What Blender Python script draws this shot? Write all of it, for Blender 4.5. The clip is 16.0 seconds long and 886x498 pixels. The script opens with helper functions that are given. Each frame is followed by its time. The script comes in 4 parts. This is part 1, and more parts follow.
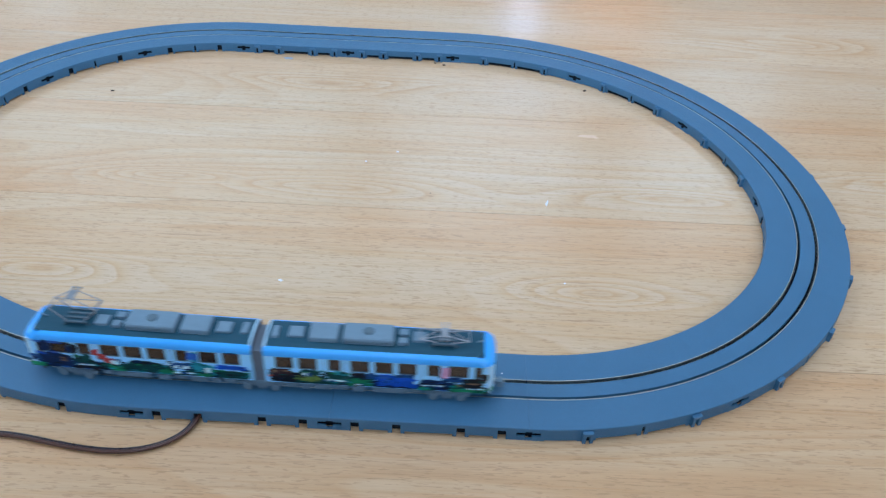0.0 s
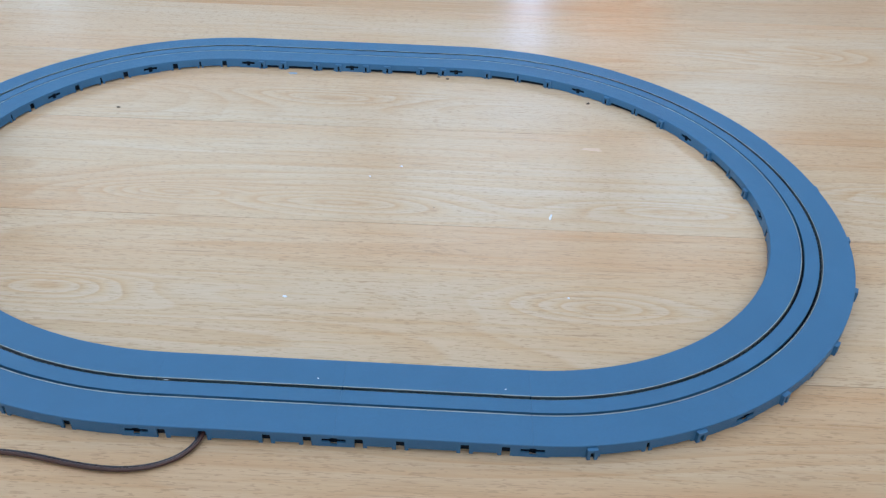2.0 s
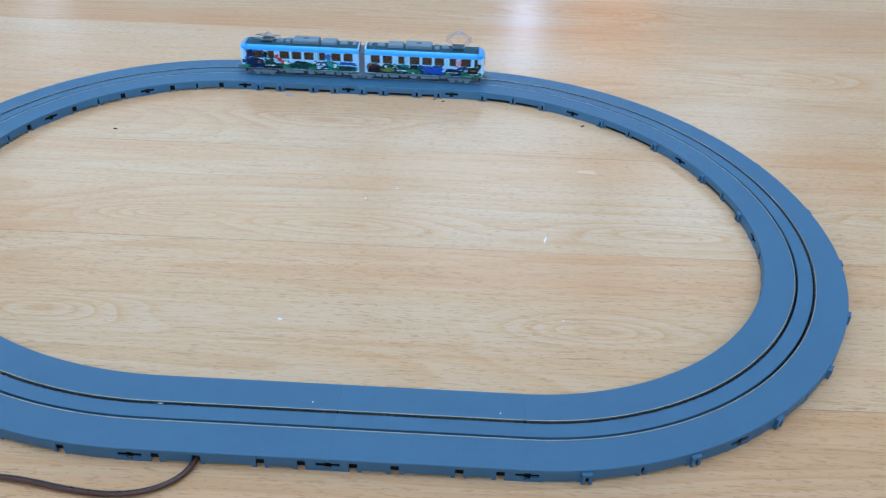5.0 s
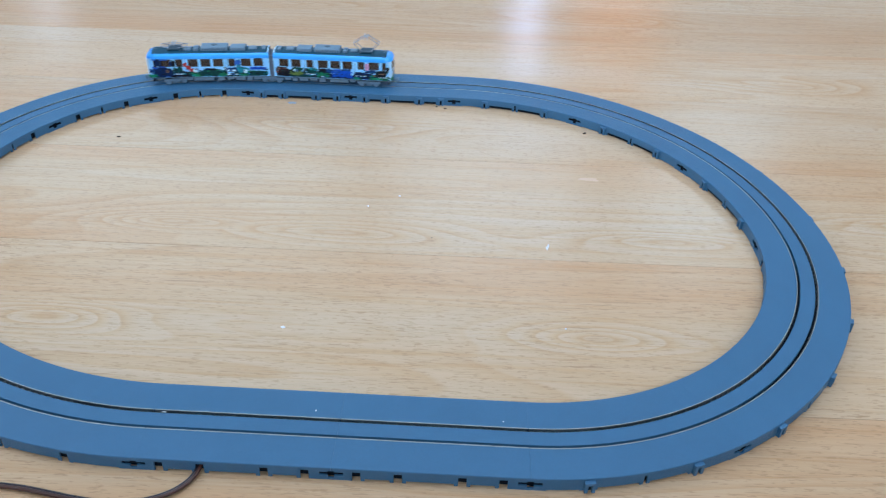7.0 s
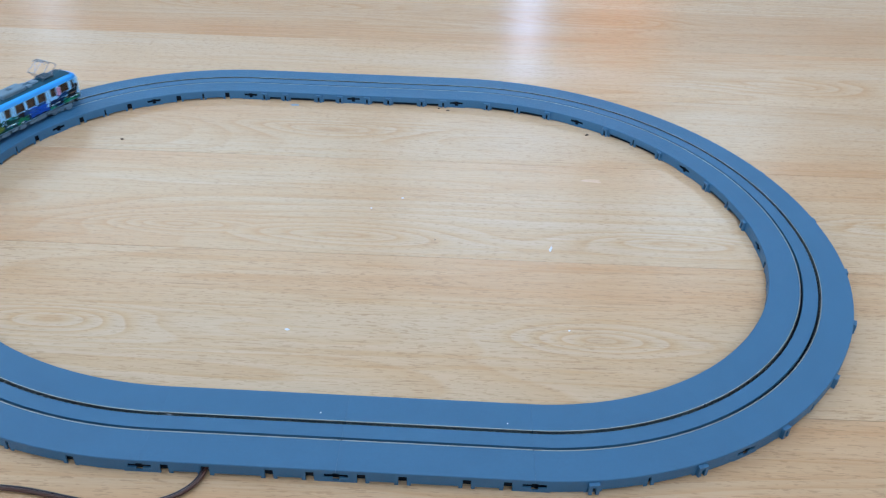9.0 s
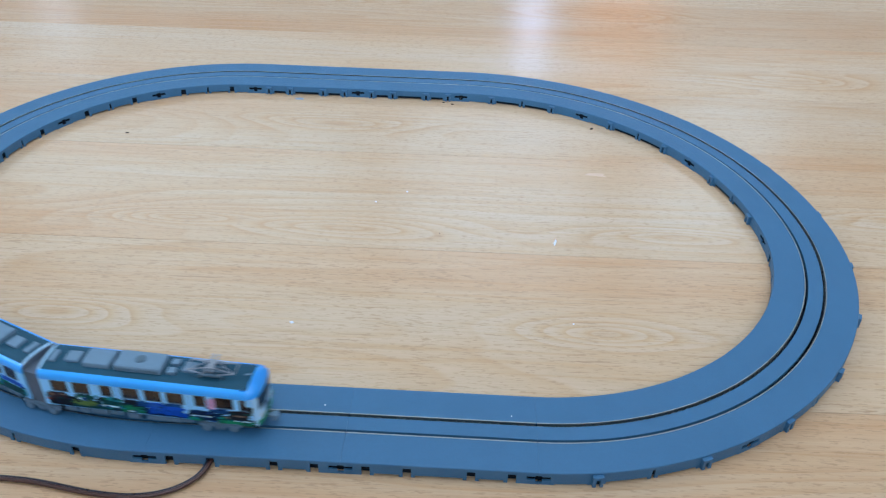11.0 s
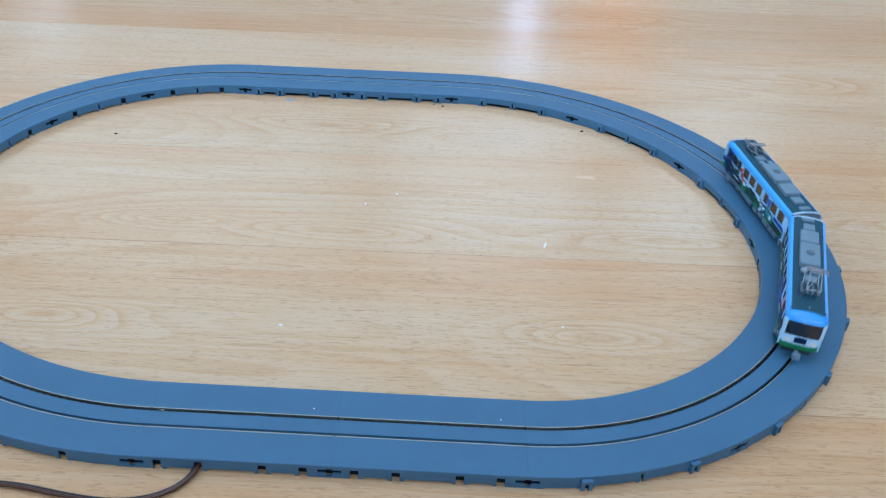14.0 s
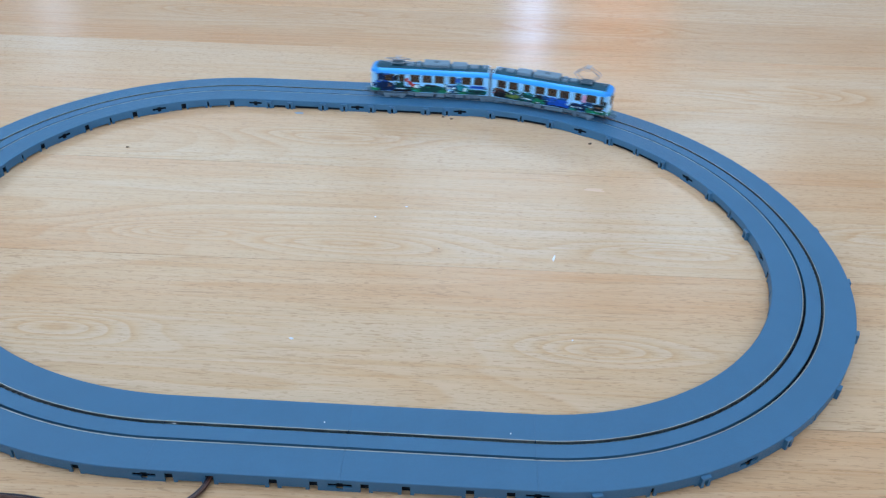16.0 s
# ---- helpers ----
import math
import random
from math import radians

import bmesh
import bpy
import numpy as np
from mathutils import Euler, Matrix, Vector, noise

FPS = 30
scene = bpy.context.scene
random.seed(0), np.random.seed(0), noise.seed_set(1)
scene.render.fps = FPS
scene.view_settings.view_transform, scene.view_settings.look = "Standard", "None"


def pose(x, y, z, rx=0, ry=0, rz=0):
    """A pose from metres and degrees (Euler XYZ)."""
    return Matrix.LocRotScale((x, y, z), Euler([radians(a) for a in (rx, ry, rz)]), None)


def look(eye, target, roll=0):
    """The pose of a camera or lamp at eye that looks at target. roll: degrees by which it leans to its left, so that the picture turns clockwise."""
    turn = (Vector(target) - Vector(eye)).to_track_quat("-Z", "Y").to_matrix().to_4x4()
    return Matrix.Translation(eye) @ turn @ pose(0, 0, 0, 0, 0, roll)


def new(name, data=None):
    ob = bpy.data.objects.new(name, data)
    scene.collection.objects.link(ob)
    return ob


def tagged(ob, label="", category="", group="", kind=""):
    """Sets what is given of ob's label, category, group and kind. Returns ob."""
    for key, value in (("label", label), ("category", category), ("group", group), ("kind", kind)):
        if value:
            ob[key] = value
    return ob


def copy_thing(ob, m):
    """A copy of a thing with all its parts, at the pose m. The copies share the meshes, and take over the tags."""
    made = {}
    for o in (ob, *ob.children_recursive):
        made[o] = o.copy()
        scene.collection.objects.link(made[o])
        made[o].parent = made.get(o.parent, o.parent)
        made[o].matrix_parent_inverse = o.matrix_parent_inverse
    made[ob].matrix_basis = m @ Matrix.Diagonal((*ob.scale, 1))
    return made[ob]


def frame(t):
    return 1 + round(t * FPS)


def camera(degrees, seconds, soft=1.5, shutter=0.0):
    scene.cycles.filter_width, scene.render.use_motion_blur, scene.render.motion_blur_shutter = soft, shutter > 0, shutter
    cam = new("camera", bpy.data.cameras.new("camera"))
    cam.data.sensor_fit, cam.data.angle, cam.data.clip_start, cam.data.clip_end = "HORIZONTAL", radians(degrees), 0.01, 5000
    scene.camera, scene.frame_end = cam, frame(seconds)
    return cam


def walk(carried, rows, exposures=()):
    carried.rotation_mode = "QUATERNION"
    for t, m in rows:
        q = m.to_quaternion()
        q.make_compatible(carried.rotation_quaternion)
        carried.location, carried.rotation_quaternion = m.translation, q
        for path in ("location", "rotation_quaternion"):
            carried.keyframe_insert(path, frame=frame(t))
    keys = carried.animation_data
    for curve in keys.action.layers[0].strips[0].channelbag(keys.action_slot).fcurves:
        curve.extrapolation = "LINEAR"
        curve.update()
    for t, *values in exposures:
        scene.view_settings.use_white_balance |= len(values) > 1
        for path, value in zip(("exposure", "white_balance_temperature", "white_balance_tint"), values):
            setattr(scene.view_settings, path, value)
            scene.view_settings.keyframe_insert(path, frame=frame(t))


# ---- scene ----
cam = camera(57.9, 16.0, soft=1.25, shutter=0.45)
WALK = [
    (0.0, pose(0.0402, -0.2045, 0.2224, 52.99, -1.99, 2.42)),
    (0.5, pose(0.0403, -0.2043, 0.2232, 53.32, -1.79, 2.50)),
    (1.0, pose(0.0404, -0.2044, 0.2241, 53.25, -1.54, 2.55)),
    (1.5, pose(0.0406, -0.2043, 0.2246, 53.38, -1.46, 2.64)),
    (2.0, pose(0.0413, -0.2034, 0.2248, 53.66, -1.46, 2.60)),
    (2.5, pose(0.0418, -0.2030, 0.2269, 54.35, -1.46, 2.71)),
    (3.0, pose(0.0422, -0.2023, 0.2275, 55.20, -1.61, 2.67)),
    (3.5, pose(0.0412, -0.2029, 0.2279, 55.28, -1.74, 2.69)),
    (4.0, pose(0.0415, -0.2033, 0.2272, 54.95, -1.77, 2.48)),
    (6.5, pose(0.0414, -0.2028, 0.2280, 55.09, -1.65, 2.43)),
    (7.0, pose(0.0412, -0.2030, 0.2288, 55.31, -1.58, 2.49)),
    (7.5, pose(0.0408, -0.2034, 0.2287, 55.41, -1.51, 2.46)),
    (8.0, pose(0.0408, -0.2028, 0.2289, 55.23, -1.48, 2.51)),
    (8.5, pose(0.0405, -0.2032, 0.2293, 55.39, -1.51, 2.55)),
    (9.0, pose(0.0401, -0.2033, 0.2301, 55.32, -1.45, 2.50)),
    (11.5, pose(0.0402, -0.2041, 0.2293, 54.94, -1.31, 2.82)),
    (12.0, pose(0.0406, -0.2036, 0.2300, 54.91, -1.29, 2.76)),
    (12.5, pose(0.0405, -0.2035, 0.2296, 54.87, -1.38, 2.56)),
    (13.0, pose(0.0411, -0.2033, 0.2294, 54.80, -1.47, 2.41)),
    (13.5, pose(0.0410, -0.2023, 0.2296, 54.79, -1.68, 2.31)),
    (14.0, pose(0.0406, -0.2030, 0.2301, 55.02, -1.80, 2.33)),
    (14.5, pose(0.0402, -0.2034, 0.2312, 55.34, -1.58, 2.52)),
    (15.0, pose(0.0392, -0.2036, 0.2320, 55.66, -1.71, 2.61)),
    (15.5, pose(0.0391, -0.2039, 0.2324, 55.69, -1.64, 2.71)),
    (16.0, pose(0.0397, -0.2033, 0.2327, 55.65, -1.45, 2.75)),
]
walk(cam, WALK, exposures=[(0.0, 0.0), (16.0, 0.0)])

# ---- world and light ----
world = bpy.data.worlds.new("world")
scene.world = world
world.use_nodes = True
wn = world.node_tree.nodes
sky = wn.new("ShaderNodeTexSky")
sky.sky_type, sky.sun_disc = "NISHITA", False
sky.sun_elevation, sky.sun_rotation = radians(40), radians(200)
wn["Background"].inputs["Strength"].default_value = 0.10
world.node_tree.links.new(sky.outputs["Color"], wn["Background"].inputs["Color"])

ROOM = dict(x0=-2.2, x1=2.4, y0=-2.0, y1=3.0, top=2.45)


def area_lamp(name, m, sx, sy, watts, colour):
    data = bpy.data.lights.new(name, "AREA")
    data.shape, data.size, data.size_y, data.energy, data.color = "RECTANGLE", sx, sy, watts, colour
    ob = new(name, data)
    ob.matrix_world = m
    return ob


# daylight in the far wall's openings; side, rear and ceiling lamps are added fill
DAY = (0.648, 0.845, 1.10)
area_lamp("far_window_light", look((-1.28, 2.97, 1.80), (-1.2, 0, 1.7)), 1.60, 0.86, 9.4, (0.54, 0.81, 1.0))
area_lamp("far_window_light", look((0.15, 2.97, 1.78), (0.15, 0, 1.7)), 0.86, 0.92, 6.6, (0.54, 0.78, 1.0))
# unseen window lamp added to give the floor's right side its cool sheen
area_lamp("far_window_light", look((1.12, 2.97, 1.65), (1.05, 0, 1.5)), 0.52, 0.74, 3.6, (0.52, 0.78, 1.0))
area_lamp("glazed_door_light", look((0.27, 2.97, 0.80), (0.27, 0, 0.7)), 0.055, 0.62, 1.05, (0.50, 0.62, 1.0))
area_lamp("glazed_door_light", look((-1.68, 2.97, 0.72), (-1.68, 0, 0.6)), 0.14, 0.40, 0.5, (0.58, 0.74, 1.0))
area_lamp("curtained_window_light", look((0.61, 2.985, 0.75), (0.61, 0, 0.7)), 0.34, 0.48, 0.9, (1.0, 0.78, 0.68))
# unseen side lamps, added to fill the left and right of the floor
area_lamp("side_fill_light", look((-2.16, 0.5, 1.45), (0, 0.4, 0.6)), 1.6, 1.3, 22.5, DAY)
area_lamp("side_fill_light", look((2.37, 1.9, 1.35), (0, 0.7, 0.5)), 1.5, 1.3, 5, (0.52, 0.78, 1.0))
# unseen overhead fill lamp, set in an opening made up for it
area_lamp("overhead_fill_light", look((0.1, 0.22, 2.44), (0.1, 0.22, 0)), 1.2, 1.2, 19.5, DAY)
# unseen lamp added behind the camera to brighten the tram's near-facing sides
area_lamp("rear_fill_light", look((0.3, -1.97, 1.35), (0.2, 0, 0.5)), 1.7, 1.3, 57, DAY)


# ---- materials ----
def mat(name, colour, rough=0.5, metal=0.0, vary=0.0, scale=300.0, bump=0.0, bump_scale=2000.0, coat=0.0, transmission=0.0, spec=0.5):
    m = bpy.data.materials.new(name)
    m.use_nodes = True
    nt = m.node_tree
    b = nt.nodes["Principled BSDF"]
    b.inputs["Base Color"].default_value = (*colour, 1)
    b.inputs["Roughness"].default_value = rough
    b.inputs["Metallic"].default_value = metal
    b.inputs["Coat Weight"].default_value = coat
    b.inputs["Specular IOR Level"].default_value = spec
    b.inputs["Coat Roughness"].default_value = 0.15
    b.inputs["Transmission Weight"].default_value = transmission
    tc = nt.nodes.new("ShaderNodeTexCoord")
    if vary:
        big = nt.nodes.new("ShaderNodeTexNoise")
        big.inputs["Scale"].default_value, big.inputs["Detail"].default_value = scale * 0.12, 3
        fine = nt.nodes.new("ShaderNodeTexNoise")
        fine.inputs["Scale"].default_value, fine.inputs["Detail"].default_value = scale, 5
        for n in (big, fine):
            nt.links.new(tc.outputs["Object"], n.inputs["Vector"])
        add = nt.nodes.new("ShaderNodeMath")
        add.operation = "ADD"
        nt.links.new(big.outputs["Fac"], add.inputs[0])
        nt.links.new(fine.outputs["Fac"], add.inputs[1])
        mr = nt.nodes.new("ShaderNodeMapRange")
        mr.inputs["From Min"].default_value, mr.inputs["From Max"].default_value = 0.6, 1.4
        mr.inputs["To Min"].default_value, mr.inputs["To Max"].default_value = 1 - vary, 1 + vary
        nt.links.new(add.outputs[0], mr.inputs["Value"])
        mul = nt.nodes.new("ShaderNodeVectorMath")
        mul.operation = "SCALE"
        mul.inputs[0].default_value = colour
        nt.links.new(mr.outputs["Result"], mul.inputs["Scale"])
        nt.links.new(mul.outputs["Vector"], b.inputs["Base Color"])
        rr = nt.nodes.new("ShaderNodeMapRange")
        rr.inputs["To Min"].default_value, rr.inputs["To Max"].default_value = max(0.02, rough - 0.1), min(1, rough + 0.1)
        nt.links.new(fine.outputs["Fac"], rr.inputs["Value"])
        nt.links.new(rr.outputs["Result"], b.inputs["Roughness"])
    if bump:
        bn = nt.nodes.new("ShaderNodeTexNoise")
        bn.inputs["Scale"].default_value, bn.inputs["Detail"].default_value = bump_scale, 4
        nt.links.new(tc.outputs["Object"], bn.inputs["Vector"])
        bp = nt.nodes.new("ShaderNodeBump")
        bp.inputs["Strength"].default_value, bp.inputs["Distance"].default_value = bump, 0.0004
        nt.links.new(bn.outputs["Fac"], bp.inputs["Height"])
        nt.links.new(bp.outputs["Normal"], b.inputs["Normal"])
    return m


# where the floor's grain closes to an eye: x, y, half length, half width
EYES = [(0.1035, 0.0645, 0.030, 0.0085), (-0.0200, 0.1380, 0.052, 0.0080), (-0.0440, 0.2570, 0.050, 0.0095), (0.1500, 0.1440, 0.046, 0.0075),
        (0.2790, 0.3560, 0.055, 0.0130), (-0.1100, 0.1420, 0.036, 0.0065), (-0.1370, 0.0620, 0.030, 0.0080), (0.1500, 0.4900, 0.060, 0.0140),
        (-0.1500, 0.5000, 0.080, 0.0140), (0.2900, 0.1700, 0.045, 0.0090)]


def wood_material():
    """Beech laminate: long grain streaks, cathedral figure and short dark pores, different on each plank."""
    m = bpy.data.materials.new("beech_laminate")
    m.use_nodes = True
    nt = m.node_tree
    N, K = nt.nodes.new, nt.links.new
    b = nt.nodes["Principled BSDF"]
    tc, info = N("ShaderNodeTexCoord"), N("ShaderNodeObjectInfo")
    off = N("ShaderNodeVectorMath")
    off.operation = "MULTIPLY_ADD"
    K(info.outputs["Random"], off.inputs[0])
    off.inputs[1].default_value = (37.0, 11.0, 5.0)
    K(tc.outputs["Object"], off.inputs[2])

    def noise_tex(sx, sy, detail, rough=0.55, dist=0.0):
        mp = N("ShaderNodeMapping")
        mp.inputs["Scale"].default_value = (sx, sy, 1)
        K(off.outputs["Vector"], mp.inputs["Vector"])
        n = N("ShaderNodeTexNoise")
        n.inputs["Scale"].default_value, n.inputs["Detail"].default_value = 1, detail
        n.inputs["Roughness"].default_value, n.inputs["Distortion"].default_value = rough, dist
        K(mp.outputs["Vector"], n.inputs["Vector"])
        return n.outputs["Fac"]

    def ramp(src, stops):
        r = N("ShaderNodeValToRGB")
        e = r.color_ramp.elements
        while len(e) < len(stops):
            e.new(0.5)
        for el, (p, c) in zip(e, stops):
            el.position, el.color = p, (*c, 1)
        K(src, r.inputs["Fac"])
        return r.outputs["Color"]

    def mix(kind, fac, a, c):
        n = N("ShaderNodeMix")
        n.data_type, n.blend_type = "RGBA", kind
        if isinstance(fac, float):
            n.inputs["Factor"].default_value = fac
        else:
            K(fac, n.inputs["Factor"])
        K(a, n.inputs["A"])
        if isinstance(c, tuple):
            n.inputs["B"].default_value = (*c, 1)
        else:
            K(c, n.inputs["B"])
        return n.outputs["Result"]

    def calc(op, a, c):
        n = N("ShaderNodeMath")
        n.operation = op
        for k, v in enumerate((a, c)):
            if isinstance(v, (int, float)):
                n.inputs[k].default_value = v
            else:
                K(v, n.inputs[k])
        return n.outputs[0]

    # rings cut at a low angle: contour lines of a stretched height field give the cathedral figure,
    # and a rise where the cut grazes a ring closes them to long eyes
    geo = N("ShaderNodeNewGeometry")
    eyes = None
    for ex, ey, lx, ly in EYES:
        mp = N("ShaderNodeMapping")
        mp.inputs["Location"].default_value = (-ex / lx, -ey / ly, 0)
        mp.inputs["Scale"].default_value = (1 / lx, 1 / ly, 0)
        K(geo.outputs["Position"], mp.inputs["Vector"])
        ln = N("ShaderNodeVectorMath")
        ln.operation = "LENGTH"
        K(mp.outputs["Vector"], ln.inputs[0])
        hump = calc("DIVIDE", 1.0, calc("ADD", 1.0, calc("POWER", ln.outputs["Value"], 2.0)))
        eyes = hump if eyes is None else calc("MAXIMUM", eyes, hump)
    field = calc("ADD", noise_tex(2.2, 22.0, 1.3, 0.4, 0.35), calc("MULTIPLY", eyes, 0.34))
    frac = calc("FRACT", calc("MULTIPLY", field, 14.0), 0.0)
    figure = ramp(frac, [(0.0, (1.02, 1.03, 1.04)), (0.30, (1.0, 1.0, 1.0)), (0.66, (0.98, 0.93, 0.86)), (0.90, (0.925, 0.82, 0.70)), (1.0, (1.02, 1.03, 1.04))])
    tone = ramp(noise_tex(2.2, 15.0, 3), [(0.30, (0.645, 0.396, 0.222)), (0.50, (0.655, 0.456, 0.288)), (0.70, (0.662, 0.500, 0.350))])
    patch = ramp(noise_tex(1.7, 11.0, 2), [(0.42, (0.10, 0.10, 0.10)), (0.60, (0.62, 0.62, 0.62))])
    near_eye = ramp(eyes, [(0.10, (0, 0, 0)), (0.40, (0.88, 0.88, 0.88))])
    zone = mix("LIGHTEN", 1.0, patch, near_eye)
    c = mix("MULTIPLY", zone, tone, figure)
    # small knots at the heart of the eyes
    heart = ramp(eyes, [(0.90, (0, 0, 0)), (0.99, (0.22, 0.22, 0.22))])
    c = mix("MIX", heart, c, (0.52, 0.29, 0.14))
    streak = ramp(noise_tex(22.0, 600.0, 6, 0.75), [(0.28, (0.87, 0.83, 0.78)), (0.50, (1.0, 1.0, 1.0)), (0.72, (1.05, 1.06, 1.07))])
    c = mix("MULTIPLY", 0.75, c, streak)
    grain = ramp(noise_tex(9.0, 330.0, 4, 0.6, 0.6), [(0.34, (0.95, 0.87, 0.77)), (0.47, (1.0, 1.0, 1.0))])
    c = mix("MULTIPLY", 0.7, c, grain)
    fine = ramp(noise_tex(90.0, 2600.0, 3, 0.6), [(0.30, (0.84, 0.81, 0.78)), (0.60, (1.04, 1.04, 1.04))])
    c = mix("MULTIPLY", 0.3, c, fine)
    plank = ramp(info.outputs["Random"], [(0.0, (0.96, 0.925, 0.89)), (0.5, (1.0, 0.985, 0.97)), (1.0, (1.05, 1.06, 1.08))])
    c = mix("MULTIPLY", 1.0, c, plank)
    pores = ramp(noise_tex(230.0, 1650.0, 1, 0.5), [(0.605, (0, 0, 0)), (0.65, (1, 1, 1))])
    where = ramp(noise_tex(7.0, 22.0, 2), [(0.38, (0.34, 0.34, 0.34)), (0.62, (0.52, 0.52, 0.52))])
    pmask = mix("MULTIPLY", 1.0, pores, where)
    c = mix("MIX", pmask, c, (0.40, 0.23, 0.12))
    dash = ramp(noise_tex(45.0, 1000.0, 1, 0.4), [(0.70, (0, 0, 0)), (0.75, (0.40, 0.40, 0.40))])
    c = mix("MIX", dash, c, (0.36, 0.20, 0.10))
    K(c, b.inputs["Base Color"])
    rr = N("ShaderNodeMapRange")
    K(noise_tex(14.0, 60.0, 4), rr.inputs["Value"])
    rr.inputs["To Min"].default_value, rr.inputs["To Max"].default_value = 0.17, 0.30
    K(rr.outputs["Result"], b.inputs["Roughness"])
    bp = N("ShaderNodeBump")
    bp.inputs["Strength"].default_value, bp.inputs["Distance"].default_value = 0.10, 0.0003
    K(noise_tex(60.0, 500.0, 3), bp.inputs["Height"])
    K(bp.outputs["Normal"], b.inputs["Normal"])
    return m


WOOD = wood_material()
WALL = mat("painted_wall", (0.70, 0.73, 0.78), 0.8, vary=0.05, scale=30, bump=0.2, bump_scale=200)
# unseen far wall, darkened so that its reflection dims the far floor
WALL_N = mat("reflection_dimming_wall", (0.36, 0.30, 0.32), 0.8, vary=0.06, scale=30, bump=0.2, bump_scale=200)
CEIL = mat("ceiling_paint", (0.8, 0.79, 0.77), 0.85, vary=0.04, scale=30)
CURTAIN = mat("orange_curtain", (0.85, 0.36, 0.16), 0.85, vary=0.12, scale=60)
_t = CURTAIN.node_tree
_tr, _mx = _t.nodes.new("ShaderNodeBsdfTranslucent"), _t.nodes.new("ShaderNodeMixShader")
_tr.inputs["Color"].default_value = (0.95, 0.42, 0.20, 1)
_mx.inputs[0].default_value = 0.65
_t.links.new(_t.nodes["Principled BSDF"].outputs[0], _mx.inputs[1])
_t.links.new(_tr.outputs[0], _mx.inputs[2])
_t.links.new(_mx.outputs[0], _t.nodes["Material Output"].inputs["Surface"])
FRAME_W = mat("white_frame", (0.78, 0.78, 0.78), 0.4, vary=0.04, scale=60)
ROAD = mat("blue_grey_track_plastic", (0.042, 0.149, 0.274), 0.48, vary=0.07, scale=900, bump=0.3, bump_scale=5200, spec=0.45)
# near-black: shade inside the track's slots and notches is painted into this colour
SLOT = mat("track_recess_shade", (0.004, 0.009, 0.016), 0.7, vary=0.1, scale=900, spec=0.15)
CLIP = mat("track_clip_plastic", (0.042, 0.149, 0.274), 0.45, vary=0.06, scale=900)
RAIL = mat("nickel_silver_rail", (0.55, 0.58, 0.56), 0.36, metal=1.0, vary=0.15, scale=1500)
RUNG = mat("tarnished_rail_pins", (0.22, 0.23, 0.24), 0.4, metal=1.0, vary=0.3, scale=1500)
CABLE_B = mat("brown_cable_sheath", (0.075, 0.030, 0.022), 0.32, vary=0.12, scale=500)
CABLE_D = mat("dark_violet_cable_sheath", (0.030, 0.022, 0.030), 0.30, vary=0.12, scale=500)
BODY = mat("pale_blue_white_print", (0.27, 0.64, 1.0), 0.4, vary=0.05, scale=400, spec=0.3)
CAB = mat("white_cab_paint", (0.46, 0.75, 0.98), 0.35, vary=0.04, scale=400, coat=0.1)
BLUE = mat("sky_blue_paint", (0.022, 0.39, 1.0), 0.32, vary=0.04, scale=400, coat=0.4)
ROOF = mat("slate_roof_plastic", (0.012, 0.072, 0.116), 0.6, vary=0.12, scale=700, bump=0.15, bump_scale=4000, spec=0.25)
UNIT = mat("light_grey_roof_unit", (0.150, 0.245, 0.330), 0.55, vary=0.09, scale=700, spec=0.3)
UNIT_D = mat("grey_vent_grille", (0.085, 0.14, 0.185), 0.55, vary=0.1, scale=900, spec=0.3)
UNDER = mat("grey_underframe_plastic", (0.13, 0.20, 0.26), 0.5, vary=0.14, scale=700, spec=0.3)
SEAM = mat("dark_grey_frame_line", (0.10, 0.15, 0.20), 0.5, vary=0.1, scale=700, spec=0.3)
DARKP = mat("black_running_gear", (0.025, 0.03, 0.035), 0.5, vary=0.1, scale=700)
BELLOW = mat("grey_gangway_bellows", (0.13, 0.165, 0.215), 0.6, vary=0.1, scale=700, spec=0.3)
PANTO = mat("grey_pantograph_metal", (0.33, 0.36, 0.41), 0.35, metal=0.6, vary=0.1, scale=900)
GLASS = mat("smoked_window_glazing", (0.10, 0.065, 0.055), 0.08, vary=0.02, scale=300, transmission=0.75)
SCREEN = mat("dark_windscreen_glazing", (0.030, 0.045, 0.070), 0.08, vary=0.02, scale=300, transmission=0.4)
INSIDE = mat("brown_interior_moulding", (0.052, 0.032, 0.026), 0.6, vary=0.2, scale=500)
LENS = mat("clear_headlight_lens", (0.8, 0.8, 0.78), 0.1, coat=0.5, vary=0.02)
INK = {n: mat("printed_" + n, c, 0.35, vary=0.6, scale=1900, spec=0.14) for n, c in dict(
    navy=(0.002, 0.018, 0.075), royal=(0.005, 0.075, 0.48), green=(0.012, 0.20, 0.095), deep_green=(0.003, 0.050, 0.050),
    teal=(0.016, 0.24, 0.32), olive=(0.12, 0.20, 0.05), red=(0.42, 0.05, 0.05), black=(0.005, 0.008, 0.013),
    maroon=(0.026, 0.012, 0.018), white=(0.60, 0.86, 0.95), pink=(0.62, 0.33, 0.52), tan=(0.20, 0.13, 0.09),
    mid_blue=(0.02, 0.10, 0.40), violet=(0.008, 0.060, 0.20)).items()}


